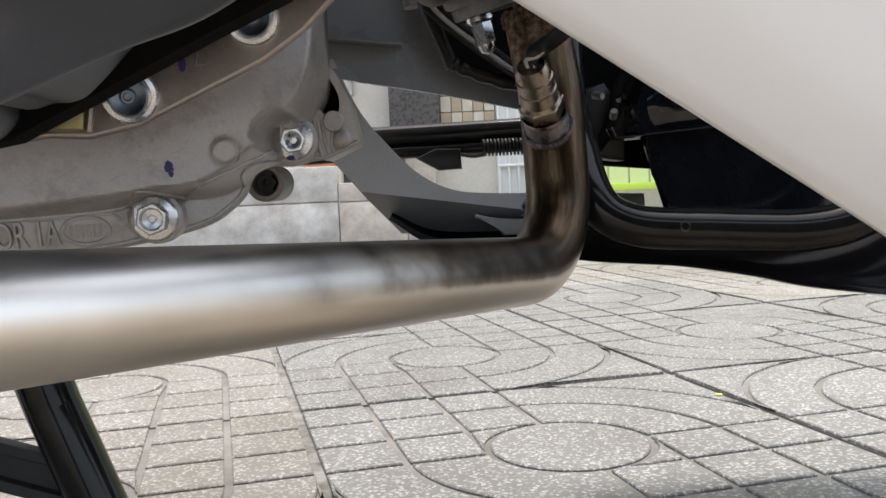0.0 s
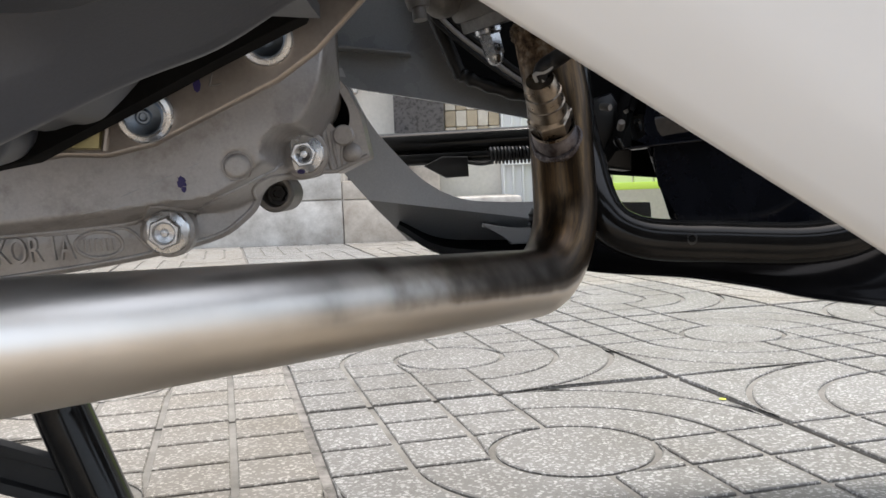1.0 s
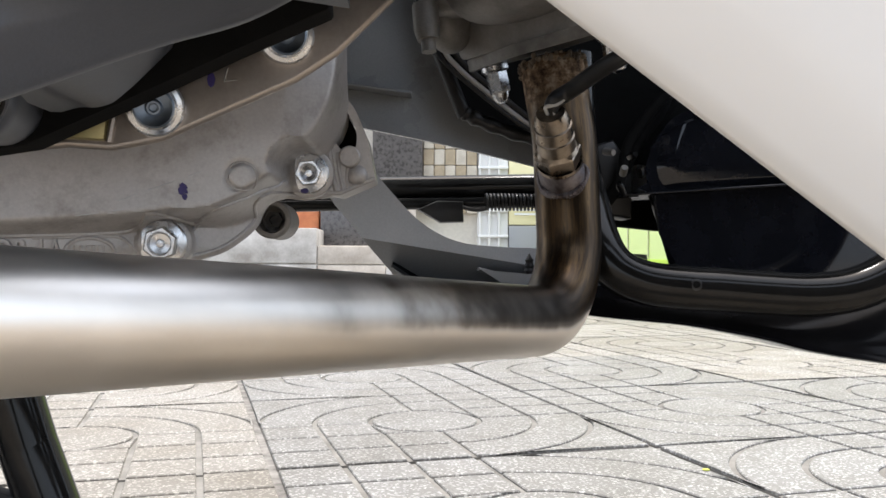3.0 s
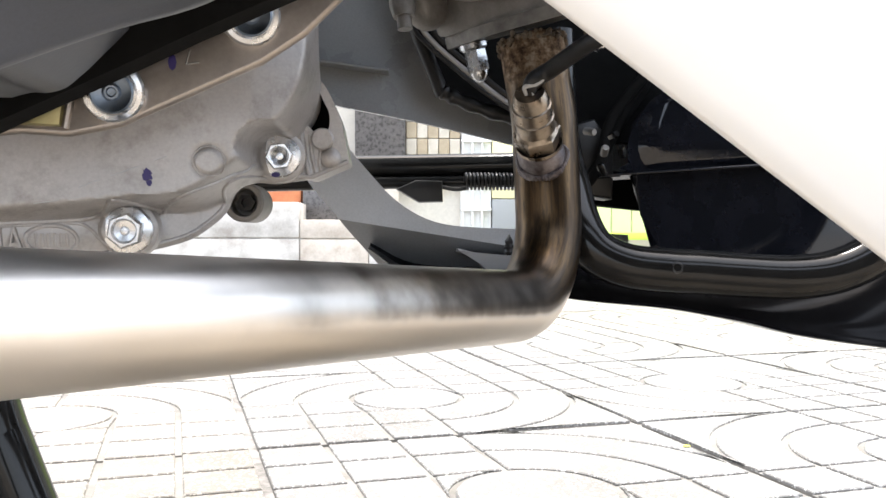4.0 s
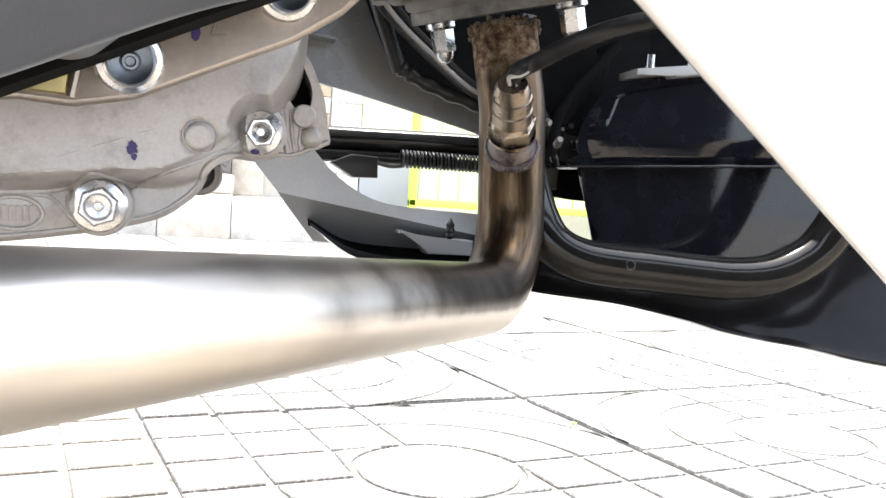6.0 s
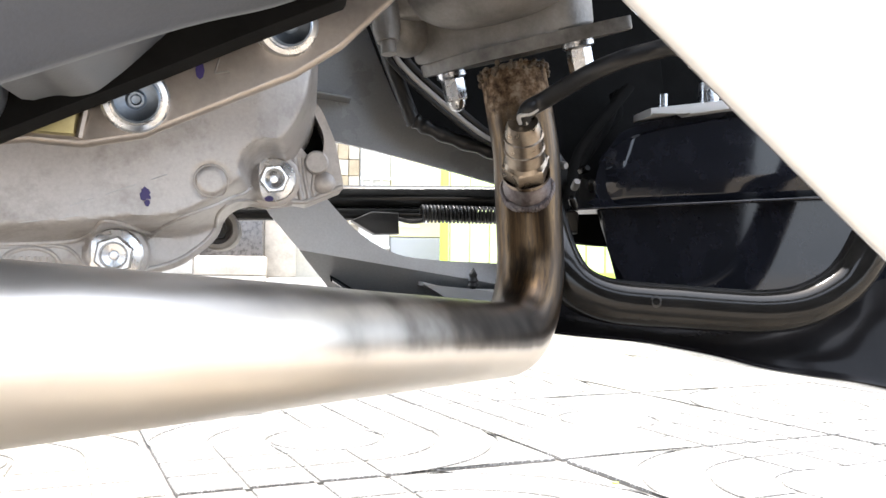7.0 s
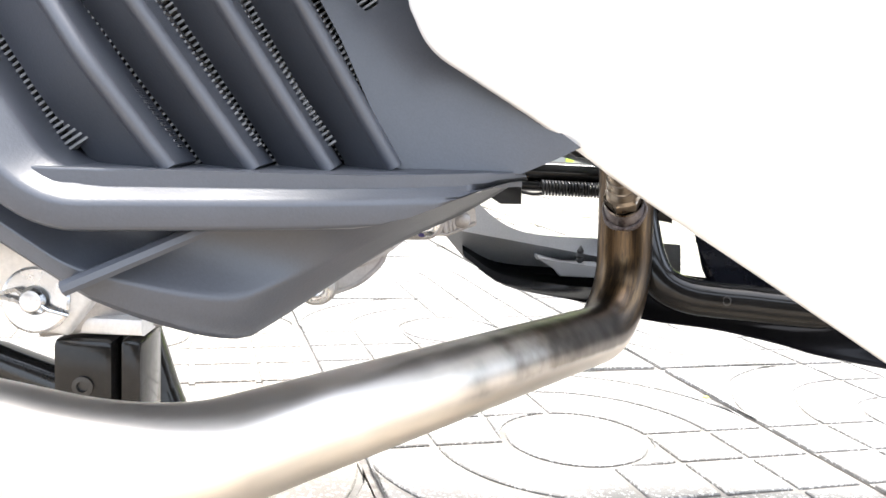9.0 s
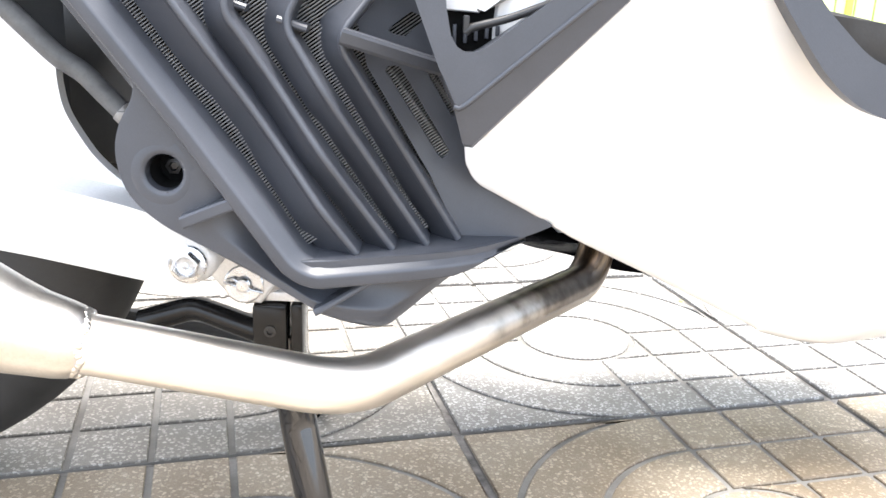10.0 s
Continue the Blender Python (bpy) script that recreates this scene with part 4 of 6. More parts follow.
slab(bm, [(0.1300, 0.2792), (0.1490, 0.2822), (0.1515, 0.2808), (0.200, 0.2890), (0.200, 0.2935), (0.1300, 0.2832)], xz, 0.452, 0.475, 0.001)
br2 = part("mounting_lug", bm, M_BOSS, tank, "pale mounting lug")
bm = bmesh.new()
sweep(bm, [(0.1390, 0.457, 0.281), (0.1390, 0.457, 0.2915)], 0.0024, 12)
sweep(bm, [(0.1660, 0.460, 0.286), (0.1660, 0.460, 0.2990)], 0.0055, 16)
part("lug_stud", bm, M_ZINC, br2)

# clutter between pipe and tank: clamps, screws, a black bracket
bm = bmesh.new()
slab(bm, [(0.080, 0.222), (0.100, 0.219), (0.101, 0.246), (0.090, 0.262), (0.076, 0.258)], xz, 0.475, 0.50, 0.003)
part("plastic_bracket", bm, M_SATIN, scooter, "black moulded bracket")
for k, (a, b, c) in enumerate(((0.0830, 0.448, 0.2515), (0.0945, 0.448, 0.2505), (0.0890, 0.447, 0.2433), (0.0975, 0.449, 0.2436), (0.0865, 0.447, 0.2348))):
    bm = bmesh.new()
    revolve(bm, [(0.0020, -0.006), (0.0020, 0.0), (0.0015, 0.001), (0, 0.001)], 6 if k % 2 else 12, facing((a, b, c), (0.5 - 0.3 * k, -1, 0.3 * k - 0.2)))
    part("screw", bm, M_CASTD if k in (0, 2) else M_FRAME, scooter)
bm = bmesh.new()
for k in range(4):
    y0 = 0.47 + 0.008 * k
    sweep(bm, spline([(0.075 + 0.01 * k, y0, 0.215 + 0.012 * k), (0.09 + 0.006 * k, y0 - 0.006, 0.236 + 0.01 * k), (0.098 + 0.01 * k, y0, 0.262 + 0.008 * k), (0.13, y0 + 0.01, 0.30)], 6), 0.0028, 10)
part("wiring", bm, M_DARK, scooter, "tangle of black wires")

# belly cover
bm = bmesh.new()
def belly():
    secs = [(-0.030, 0.1940, 0.1925, 0.470, 0.515), (-0.005, 0.1810, 0.1775, 0.460, 0.52), (0.0386, 0.1790, 0.1738, 0.440, 0.52), (0.070, 0.184, 0.1694, 0.420, 0.52), (0.109, 0.181, 0.1656, 0.420, 0.52), (0.131, 0.179, 0.1620, 0.420, 0.52),
            (0.151, 0.178, 0.1580, 0.420, 0.52), (0.171, 0.177, 0.1530, 0.420, 0.52), (0.195, 0.178, 0.1490, 0.420, 0.52), (0.221, 0.182, 0.1455, 0.418, 0.52), (0.260, 0.20, 0.1385, 0.415, 0.52), (0.36, 0.22, 0.128, 0.41, 0.52)]
    rows_ = []
    for x, top, bot, y0, y1 in secs:
        sec = [(y0 + 0.020, top), (y0 + 0.008, top - 0.4 * (top - bot)), (y0 - 0.001, bot + 0.14 * (top - bot)), (y0 + 0.004, bot), (y1 - 0.02, bot), (y1, bot + 0.01), (y1, top)]
        rows_.append(spline([(x, a, b) for a, b in sec], 4))
    cols = list(zip(*rows_))
    lines = [spline(c, 5) for c in cols]
    vs = [[bm.verts.new(p) for p in ln] for ln in lines]
    for a, b in zip(vs, vs[1:]):
        for i in range(len(a) - 1):
            bm.faces.new((a[i], a[i + 1], b[i + 1], b[i]))
    bm.faces.new([v[0] for v in vs])
belly()
part("belly_cover", bm, M_BELLY, scooter, "gloss-black belly cover with a swept lower edge", 50)

# far-side fairing, its inner face seen
bm = bmesh.new()
def far_at(a, b, d):
    return (a, 0.492 + 0.25 * (a + 0.03) * 0.6 + 0.10 * max(0, b - 0.27) + d, b)
def fold_z(a):
    return 0.2080 - 0.155 * (a + 0.045)
def upper_at(a, b, d):
    x, y, z = far_at(a, b, d)
    return (x, y + 0.35 * min(max(0.0, b - fold_z(a)), 0.05), z)
def lip_at(a, b, d):
    x, y, z = far_at(a, b, d)
    return (x, y + 0.95 * (fold_z(a) - b), z)
inner = curve2([(-0.060, 0.285), (-0.047, 0.256), (-0.032, 0.2360), (-0.014, 0.2175), (0.006, 0.2070), (0.030, 0.2040), (0.060, 0.2030), (0.12, 0.200)], 5)
folded = [(a, fold_z(a)) for a in (0.12, 0.09, 0.06, 0.03, 0.0, -0.02, -0.0465)]
outer = [(-0.062, 0.2265), (-0.085, 0.262), (-0.09, 0.285)]
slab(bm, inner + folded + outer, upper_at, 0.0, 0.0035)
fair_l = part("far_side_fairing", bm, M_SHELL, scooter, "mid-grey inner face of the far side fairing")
# the lip faces down: its shade is put into the darker grey
bm = bmesh.new()
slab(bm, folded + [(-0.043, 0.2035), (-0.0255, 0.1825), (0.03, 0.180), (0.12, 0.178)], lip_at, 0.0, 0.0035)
part("inturned_lip", bm, M_INNER, fair_l, "lower lip, darker grey for the shade below the fold")
bm = bmesh.new()
low = curve2([(-0.12, 0.293), (-0.075, 0.2815), (-0.056, 0.2735), (-0.005, 0.2640), (0.048, 0.2525), (0.10, 0.240), (0.16, 0.228)], 4)
slab(bm, low + [(0.16, 0.42), (-0.12, 0.42)], lambda a, b, d: (a, 0.508 + 0.10 * (a + 0.03) + 0.35 * max(0, b - 0.285) + 0.0 + d, b), 0.0, 0.004, 0.001)
up = part("upper_panel", bm, M_LINER, fair_l)
bm = bmesh.new()
slab(bm, [(-0.072, 0.2985), (-0.020, 0.2925), (-0.020, 0.2910), (-0.072, 0.2965)], lambda a, b, d: (a, 0.506 + 0.10 * (a + 0.03) + d, b), -0.004, 0.012, 0.0004)
part("stiffening_rib", bm, M_INNER, fair_l)
# black sheet added for the unlit interior behind the wiring
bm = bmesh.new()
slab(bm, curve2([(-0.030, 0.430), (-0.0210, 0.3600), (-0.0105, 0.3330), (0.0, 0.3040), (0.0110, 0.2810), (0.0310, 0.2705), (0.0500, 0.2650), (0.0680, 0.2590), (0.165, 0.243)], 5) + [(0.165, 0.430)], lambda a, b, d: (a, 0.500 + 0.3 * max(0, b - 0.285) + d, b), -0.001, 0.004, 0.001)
part("shade_backing", bm, M_DARK, fair_l, "black sheet standing for the dark interior behind the wiring")
# clip boss on the inner face
bm = bmesh.new()
slab(bm, [(0.0330, 0.1803), (0.0580, 0.1803), (0.0580, 0.1886), (0.0360, 0.1886), (0.0260, 0.1905), (0.0180, 0.1925), (0.0175, 0.1905), (0.0290, 0.1860)], xz, 0.486, 0.502, 0.001)
boss = part("clip_boss", bm, M_BOSS, fair_l, "pale moulded clip boss")
bm = bmesh.new()
revolve(bm, [(0.0012, 0.0), (0.0030, 0.002), (0.0022, 0.0035), (0.0030, 0.0045), (0.0020, 0.0065), (0.0024, 0.008), (0, 0.012)], 12, Matrix.Translation((0.0465, 0.4935, 0.1885)))
part("push_clip", bm, M_SATIN, boss, "black plastic push clip")

# side stand folded up on the far side, with its spring
bm = bmesh.new()
sweep(bm, [(-0.13, 0.585, 0.240), (-0.05, 0.573, 0.2425), (0.06, 0.556, 0.2435), (0.13, 0.545, 0.243)], 0.0075, 16)
sweep(bm, [(-0.13, 0.580, 0.2305), (-0.05, 0.568, 0.2320), (0.06, 0.553, 0.2335)], 0.0042, 12)
sstand = part("side_stand", bm, M_FRAME, scooter, "folded gloss-black side stand")
bm = bmesh.new()
slab(bm, [(-0.016, 0.2275), (-0.004, 0.2330), (0.012, 0.2325), (0.0125, 0.2200), (-0.002, 0.2195)], xz, 0.546, 0.560, 0.001)
part("stand_lug", bm, M_SATIN, sstand)
bm = bmesh.new()
helix = [(0.026 + 0.052 * k / 340, 0.548 + 0.0048 * math.cos(k * 0.42), 0.2325 + 0.0048 * math.sin(k * 0.42)) for k in range(340)]
sweep(bm, helix, 0.00085, 7)
sweep(bm, spline([(0.027, 0.548, 0.2282), (0.020, 0.549, 0.2275), (0.012, 0.549, 0.2290), (0.006, 0.549, 0.2305), (0.003, 0.549, 0.2275), (0.008, 0.549, 0.2250)], 6), 0.0012, 8)
part("return_spring", bm, M_SATIN, sstand, "black coil return spring")

# near white fairing
bm = bmesh.new()
def near_panel():
    low_pts = [(-0.060, 0.150, 0.400), (-0.068, 0.158, 0.345), (-0.0668, 0.160, 0.310), (-0.0638, 0.162, 0.2995), (-0.0580, 0.165, 0.2915), (-0.0480, 0.1675, 0.2855), (-0.030, 0.1715, 0.2755), (-0.013, 0.1765, 0.2652), (0.002, 0.1835, 0.2562), (0.06, 0.2125, 0.2245), (0.12, 0.2410, 0.1910), (0.1296, 0.2455, 0.1846), (0.1414, 0.2515, 0.1795), (0.1650, 0.2630, 0.1712), (0.1923, 0.2750, 0.1653), (0.2150, 0.2850, 0.1642), (0.2399, 0.2950, 0.1645), (0.2550, 0.3010, 0.1655), (0.2680, 0.3060, 0.1670)]
    edge = spline(low_pts, 6)
    n = len(edge)
    rows_ = []
    for i, p in enumerate(edge):
        f = i / (n - 1)
        w = min(1.0, max(0.0, (p.x + 0.066) / 0.036))
        straight = Vector((0.46 + 0.06 * w, -0.17 * w, 0.86)).normalized()
        up_ = Vector((0.05 + 0.10 * f, -0.030 - 0.12 * f, 0.30))
        up_n = up_.normalized()
        tang = (edge[min(i + 1, n - 1)] - edge[max(i - 1, 0)]).normalized()
        inw = (tang - up_n * tang.dot(up_n)).normalized()
        nrm = Vector((0, 1, 0)) - tang * tang.y
        nrm = (nrm - up_n * nrm.dot(up_n)).normalized()
        side = tang.cross(nrm).normalized()
        if side.dot(Vector((1, 0, 1))) < 0:
            side = -side
        row = [p + nrm * 0.012 + side * 0.006, p + nrm * 0.007 + side * 0.0008, p + nrm * 0.0032, p + side * 0.0010 + nrm * 0.0018, p + side * 0.0062 - nrm * 0.0008]
        def at_d(d):
            return p + side * 0.006 - nrm * (0.002 + 0.0040 * min(1.0, d / 0.017)) + (up_n * d) + Vector((0.0, -0.05 * d + 0.15 * d * d, 0)) + (straight if p.x < -0.03 else side) * 0.35 * d
        def over(q):
            return q.x > 0.060 and q.z > 0.349 + 0.041 * math.exp(-(q.x - 0.0815) / 0.0165)
        top_d = 0.24
        while top_d > 0.012 and over(at_d(top_d)):
            top_d -= 0.001
        for d in (0.012, 0.0155, 0.018, 0.03, 0.06, 0.10, 0.16, 0.24):
            row.append(at_d(0.010 + (d - 0.010) * (top_d - 0.010) / 0.230))
        rows_.append([bm.verts.new(q) for q in row])
        back_rows.append([p + nrm * 0.0122 + side * 0.0062] + [q + nrm * 0.014 for q in row[5:]])
    for a, b in zip(rows_, rows_[1:]):
        for k in range(len(a) - 1):
            bm.faces.new((a[k], a[k + 1], b[k + 1], b[k]))
back_rows = []
near_panel()
def liner(rows_):
    """Inner skin a finger's width behind the painted panel, added to darken reflections in the tank."""
    lb = bmesh.new()
    vs = [[lb.verts.new(q) for q in row] for row in rows_]
    for a, b in zip(vs, vs[1:]):
        for k in range(len(a) - 1):
            lb.faces.new((a[k], a[k + 1], b[k + 1], b[k]))
    return lb
fair_r = part("near_side_fairing", bm, M_WHITE, scooter, "gloss-white side fairing with a rolled lower edge", 60)
part("inner_skin", liner(back_rows), M_DARK, fair_r, "unseen black inner skin, added to keep the tank's reflections dark")

# body above, unseen but shading what lies below
bm = bmesh.new()
# unseen opening ahead of the near side, added so the pipe reflects sky
GAP = [(0.12, 0.24), (0.14, 0.22), (0.38, 0.22), (0.40, 0.24), (0.40, 0.40), (0.38, 0.42), (0.14, 0.42), (0.12, 0.40)]
holed(bm, [(-0.45, 0.17), (0.45, 0.17), (0.45, 0.56), (-0.45, 0.56)], [GAP], lambda a, b, d: (a, b, d), 0.45, 0.49)
part("underbody", bm, M_SATIN, scooter, "black underside of the body")
# inner fender: its near-black colour carries the deep shade under the body
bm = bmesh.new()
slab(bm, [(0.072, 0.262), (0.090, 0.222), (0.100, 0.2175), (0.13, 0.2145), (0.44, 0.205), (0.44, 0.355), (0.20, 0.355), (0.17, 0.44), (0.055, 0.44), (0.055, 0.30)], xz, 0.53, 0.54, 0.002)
part("inner_fender", bm, M_DARK, scooter, "black moulded inner fender, darkened further for the shade under the body")


# ---- radiator cover ----
def cy(x):
    """Depth of the cover's face: level at the rear, falling back towards the front."""
    return 0.131 + 0.60 * max(0.0, x + 0.135)


def cyz(x, z):
    """Depth of the slats' plane, which also leans back upwards."""
    return cy(x) + 0.145 * max(0.0, z - 0.262) * smooth01((x + 0.2) / 0.05)


def cyr(x, z=0.0):
    """Depth of the rim, which stands proud towards the front."""
    return 0.131 + 0.36 * max(0.0, x + 0.135) + 9.8 * max(0.0, x + 0.075) ** 2


def profile_bar(bm, pts, section, depth=cyz, taper=False, grow=0.0):
    """A bar along a line in the cover's face; section: (offset to the left of the line, depth behind the face)."""
    p = [Vector((a, b)) for a, b in pts]
    rings = []
    for i, q in enumerate(p):
        t = (p[min(i + 1, len(p) - 1)] - p[max(i - 1, 0)]).normalized()
        s = Vector((-t.y, t.x))
        up = 0.0105 * smooth01((q.x + 0.078) / 0.046) if taper else 0.0
        w_ = 1 + grow * i / (len(p) - 1)
        sec = [(max(o, -0.0058 + up) if o < 0.005 else o * w_ if grow else o, d) for o, d in section]
        rings.append([bm.verts.new((q.x + s.x * o, depth(q.x, q.y) + d, q.y + s.y * o)) for o, d in sec])
    n = len(section)
    for a, b in zip(rings, rings[1:]):
        for k in range(n):
            bm.faces.new((a[k], a[(k + 1) % n], b[(k + 1) % n], b[k]))
    bm.faces.new(rings[0])
    bm.faces.new(rings[-1][::-1])
    return bm


def strip(bm, pts, width, front, back, bevel=0.0015):
    """A bar of even width along a line in the cover's face; front and back measured from the face."""
    p = [Vector((a, b)) for a, b in pts]
    left, right = [], []
    for i, q in enumerate(p):
        t = (p[min(i + 1, len(p) - 1)] - p[max(i - 1, 0)]).normalized()
        s = Vector((-t.y, t.x)) * width / 2
        left.append(q + s)
        right.append(q - s)
    f = [[bm.verts.new((v.x, cy(q.x) + d, v.y)) for v, q in zip(side, p)] for side, d in ((left, back), (left, front + bevel), (left, front), (right, front), (right, front + bevel), (right, back))]
    for i, side in enumerate((left, None, None, None, None, right)):
        if i == 2:
            for k, v in enumerate(f[2]):
                v.co.x += (right[k].x - left[k].x) * bevel / width
                v.co.z += (right[k].y - left[k].y) * bevel / width
        if i == 3:
            for k, v in enumerate(f[3]):
                v.co.x += (left[k].x - right[k].x) * bevel / width
                v.co.z += (left[k].y - right[k].y) * bevel / width
    for a, b in zip(f, f[1:] + f[:1]):
        for k in range(len(a) - 1):
            bm.faces.new((a[k], b[k], b[k + 1], a[k + 1]))
    for k in (0, -1):
        vs = [r[k] for r in f]
        bm.faces.new(vs if k else vs[::-1])
    return bm


# rim round the slats
bm = bmesh.new()
RIM = dense(pts2([(-0.262, 0.410), (-0.1935, 0.3215), (-0.1440, 0.2535), (-0.090, 0.2540), (-0.0310, 0.2556)], [0, 0, 0.022, 0.05, 0], 8), 0.006)
profile_bar(bm, RIM, [(0.0070, 0.020), (0.0070, -0.0006), (0.0066, -0.0018), (0.0060, -0.0028), (0.0022, -0.0082), (0.0016, -0.0092), (0.0008, -0.0099), (-0.0002, -0.0103), (-0.0044, -0.0099), (-0.0052, -0.0093), (-0.0057, -0.0082), (-0.0058, -0.0064), (-0.0058, 0.020)], cyr, True)
cover = part("radiator_cover", bm, M_PLAST, scooter, "dark grey moulded plastic radiator cover with slanted slats", 45)

# skirt below the rim
bm = bmesh.new()
up_edge = dense([(-0.262, 0.404), (-0.1985, 0.3205), (-0.1530, 0.2600), (-0.1390, 0.2505), (-0.090, 0.2510), (-0.060, 0.2530), (-0.034, 0.2595)], 0.005)
lo_pts = [(-0.268, 0.400), (-0.2240, 0.3440), (-0.2200, 0.3360), (-0.2275, 0.3220), (-0.2300, 0.3070), (-0.2250, 0.2894), (-0.2106, 0.2756), (-0.1896, 0.2644), (-0.1690, 0.2525), (-0.1400, 0.2345), (-0.1220, 0.2245), (-0.1060, 0.2190), (-0.0980, 0.2215), (-0.0700, 0.2390), (-0.0490, 0.2490), (-0.0320, 0.2597)]
lo_edge = spline([(a, b, 0) for a, b in lo_pts], 8)
n_up, n_lo = len(up_edge), len(lo_edge)
K = 110
def along(pts, f):
    ln = [0.0]
    for a, b in zip(pts, pts[1:]):
        ln.append(ln[-1] + math.hypot(b[0] - a[0], b[1] - a[1]))
    d = f * ln[-1]
    for i in range(len(pts) - 1):
        if d <= ln[i + 1] or i == len(pts) - 2:
            t = (d - ln[i]) / max(1e-9, ln[i + 1] - ln[i])
            return (pts[i][0] + (pts[i + 1][0] - pts[i][0]) * t, pts[i][1] + (pts[i + 1][1] - pts[i][1]) * t)
lo2 = [(v.x, v.y) for v in lo_edge]
CREASE = [(-0.1130, 0.2185), (-0.1027, 0.2264), (-0.0967, 0.2318), (-0.0844, 0.2371), (-0.0719, 0.2430), (-0.0611, 0.2473), (-0.0513, 0.2498), (-0.0300, 0.2560)]
def crease_at(a, b):
    """How far down from the rim the crease crosses; it climbs to the rim towards the front."""
    f = 0.12
    while f < 0.67:
        x, z = a[0] + (b[0] - a[0]) * f, a[1] + (b[1] - a[1]) * f
        zc = CREASE[0][1]
        for (x0, z0), (x1, z1) in zip(CREASE, CREASE[1:]):
            if x0 <= x <= x1:
                zc = z0 + (z1 - z0) * (x - x0) / (x1 - x0)
        if z < zc:
            break
        f += 0.01
    return f
grid = []
for k in range(K + 1):
    a, b = along(up_edge, k / K), along(lo2, k / K)
    col = []
    # scooped below the rim, sweeping out again over a crease to a flat lower facet
    f_ = crease_at(a, b)
    for s, depth_ in ((0.0, 0.0), (0.05, 0.0085), (0.08, 0.0100), (0.16, 0.0104), (0.30, 0.0094), (0.42, 0.0074), (0.53, 0.0046), (0.61, 0.0020), (0.645, 0.0008), (0.67, 0.0002), (0.70, 0.0), (0.82, 0.0006), (0.96, 0.0016), (1.0, 0.0028)):
        s = s * f_ / 0.67 if s <= 0.67 else f_ + (s - 0.67) * (1 - f_) / 0.33
        x, z = a[0] + (b[0] - a[0]) * s, a[1] + (b[1] - a[1]) * s
        dip = depth_ * smooth01((x + 0.190) / 0.03) * smooth01((-0.064 - x) / 0.048)
        base = cyr(x) - 0.001 + s * (cy(x) - cyr(x) + 0.001 + 0.010 * smooth01((x + 0.115) / 0.05) * smooth01((-0.030 - x) / 0.03))
        col.append(bm.verts.new((x, base + dip, z)))
    low_v = col[-1].co
    # the lip turns inwards and is deepest behind the ear
    deep = 0.012 * smooth01((-0.155 - low_v.x) / 0.03)
    for dy, dz in ((0.0014, -0.0010), (0.0034 + 0.3 * deep, -0.0012), (0.0054 + 0.9 * deep, -0.0006), (0.0060 + deep, 0.0012)):
        col.append(bm.verts.new((low_v.x, low_v.y + dy, low_v.z + dz)))
    grid.append(col)
for a, b in zip(grid, grid[1:]):
    for j in range(len(a) - 1):
        quad = (a[j], a[j + 1], b[j + 1], b[j])
        if min(math.hypot(v.co.x + 0.2080, v.co.z - 0.3005) for v in quad) > 0.0092:
            bm.faces.new(quad)
skirt = part("cover_skirt", bm, M_PLAST, cover, "scooped lower skirt", 32)
# black strip painting in the dark gap behind the skirt, along the bracket plate
bm = bmesh.new()
SHADE_STRIP = [(-0.150, 0.2200), (-0.1160, 0.2255), (-0.1066, 0.2300), (-0.0918, 0.2368), (-0.0797, 0.2425), (-0.0636, 0.2502), (-0.0392, 0.2612), (-0.0386, 0.2622), (-0.0390, 0.2690), (-0.0520, 0.2725), (-0.085, 0.262), (-0.15, 0.256)]
slab(bm, SHADE_STRIP, xz, 0.2340, 0.2440, 0.0008)
part("shade_strip", bm, M_DARK, cover, "black strip standing for the shade behind the skirt")
# a boss behind the skirt holds a bolt; beside it the plastic turns back
bm = bmesh.new()
bm_m = facing((-0.1140, 0.2000, 0.2318), (0.25, -1, -0.12))
revolve(bm, [(0.0106, -0.034), (0.0104, -0.004), (0.0097, -0.0010), (0.0088, 0.0), (0.0080, -0.0008), (0.0076, -0.0040), (0, -0.0040)], 40, bm_m)
lug_ = part("bolt_boss", bm, M_PLAST, cover, "moulded boss holding a bolt")
bm = bmesh.new()
revolve(bm, [(0.0068, -0.004), (0.0068, -0.0016), (0.0058, -0.0008), (0.0030, -0.0008), (0.0024, -0.0016), (0, -0.0016)], 32, bm_m)
part("bolt", bm, M_ZINC, lug_, "pale zinc-plated bolt")
bm = bmesh.new()
WEB = curve2([(-0.1067, 0.2328), (-0.1008, 0.2345), (-0.0968, 0.2345), (-0.0927, 0.2357), (-0.0892, 0.2385), (-0.0857, 0.2417), (-0.0777, 0.2498)], 4) + [(-0.0700, 0.2585), (-0.1067, 0.2620)]
slab(bm, WEB, xz, 0.2297, 0.1850, 0.0032, 4)
part("return_web", bm, M_PLAST, cover, "rounded return behind the skirt")

# mounting ear with its deep screw hole
bm = bmesh.new()
m = facing((-0.2080, 0.1304, 0.3000), (0, -1, 0))
revolve(bm, [(0.0186, -0.0016), (0.0150, -0.0003), (0.0112, 0.0004), (0.0100, 0.0001), (0.0089, -0.0012), (0.0083, -0.022), (0, -0.022)], 48, m)
part("mounting_ear", bm, M_PLAST, cover, "mounting ear with a deep screw hole")
# black lining paints the shade down the hole
bm = bmesh.new()
revolve(bm, [(0.0082, -0.006), (0.0078, -0.0195), (0.0078, -0.0205), (0, -0.0205)], 32, m)
part("screw_hole", bm, M_DARK, cover, "deep screw hole, lined black for the shade inside")
bm = bmesh.new()
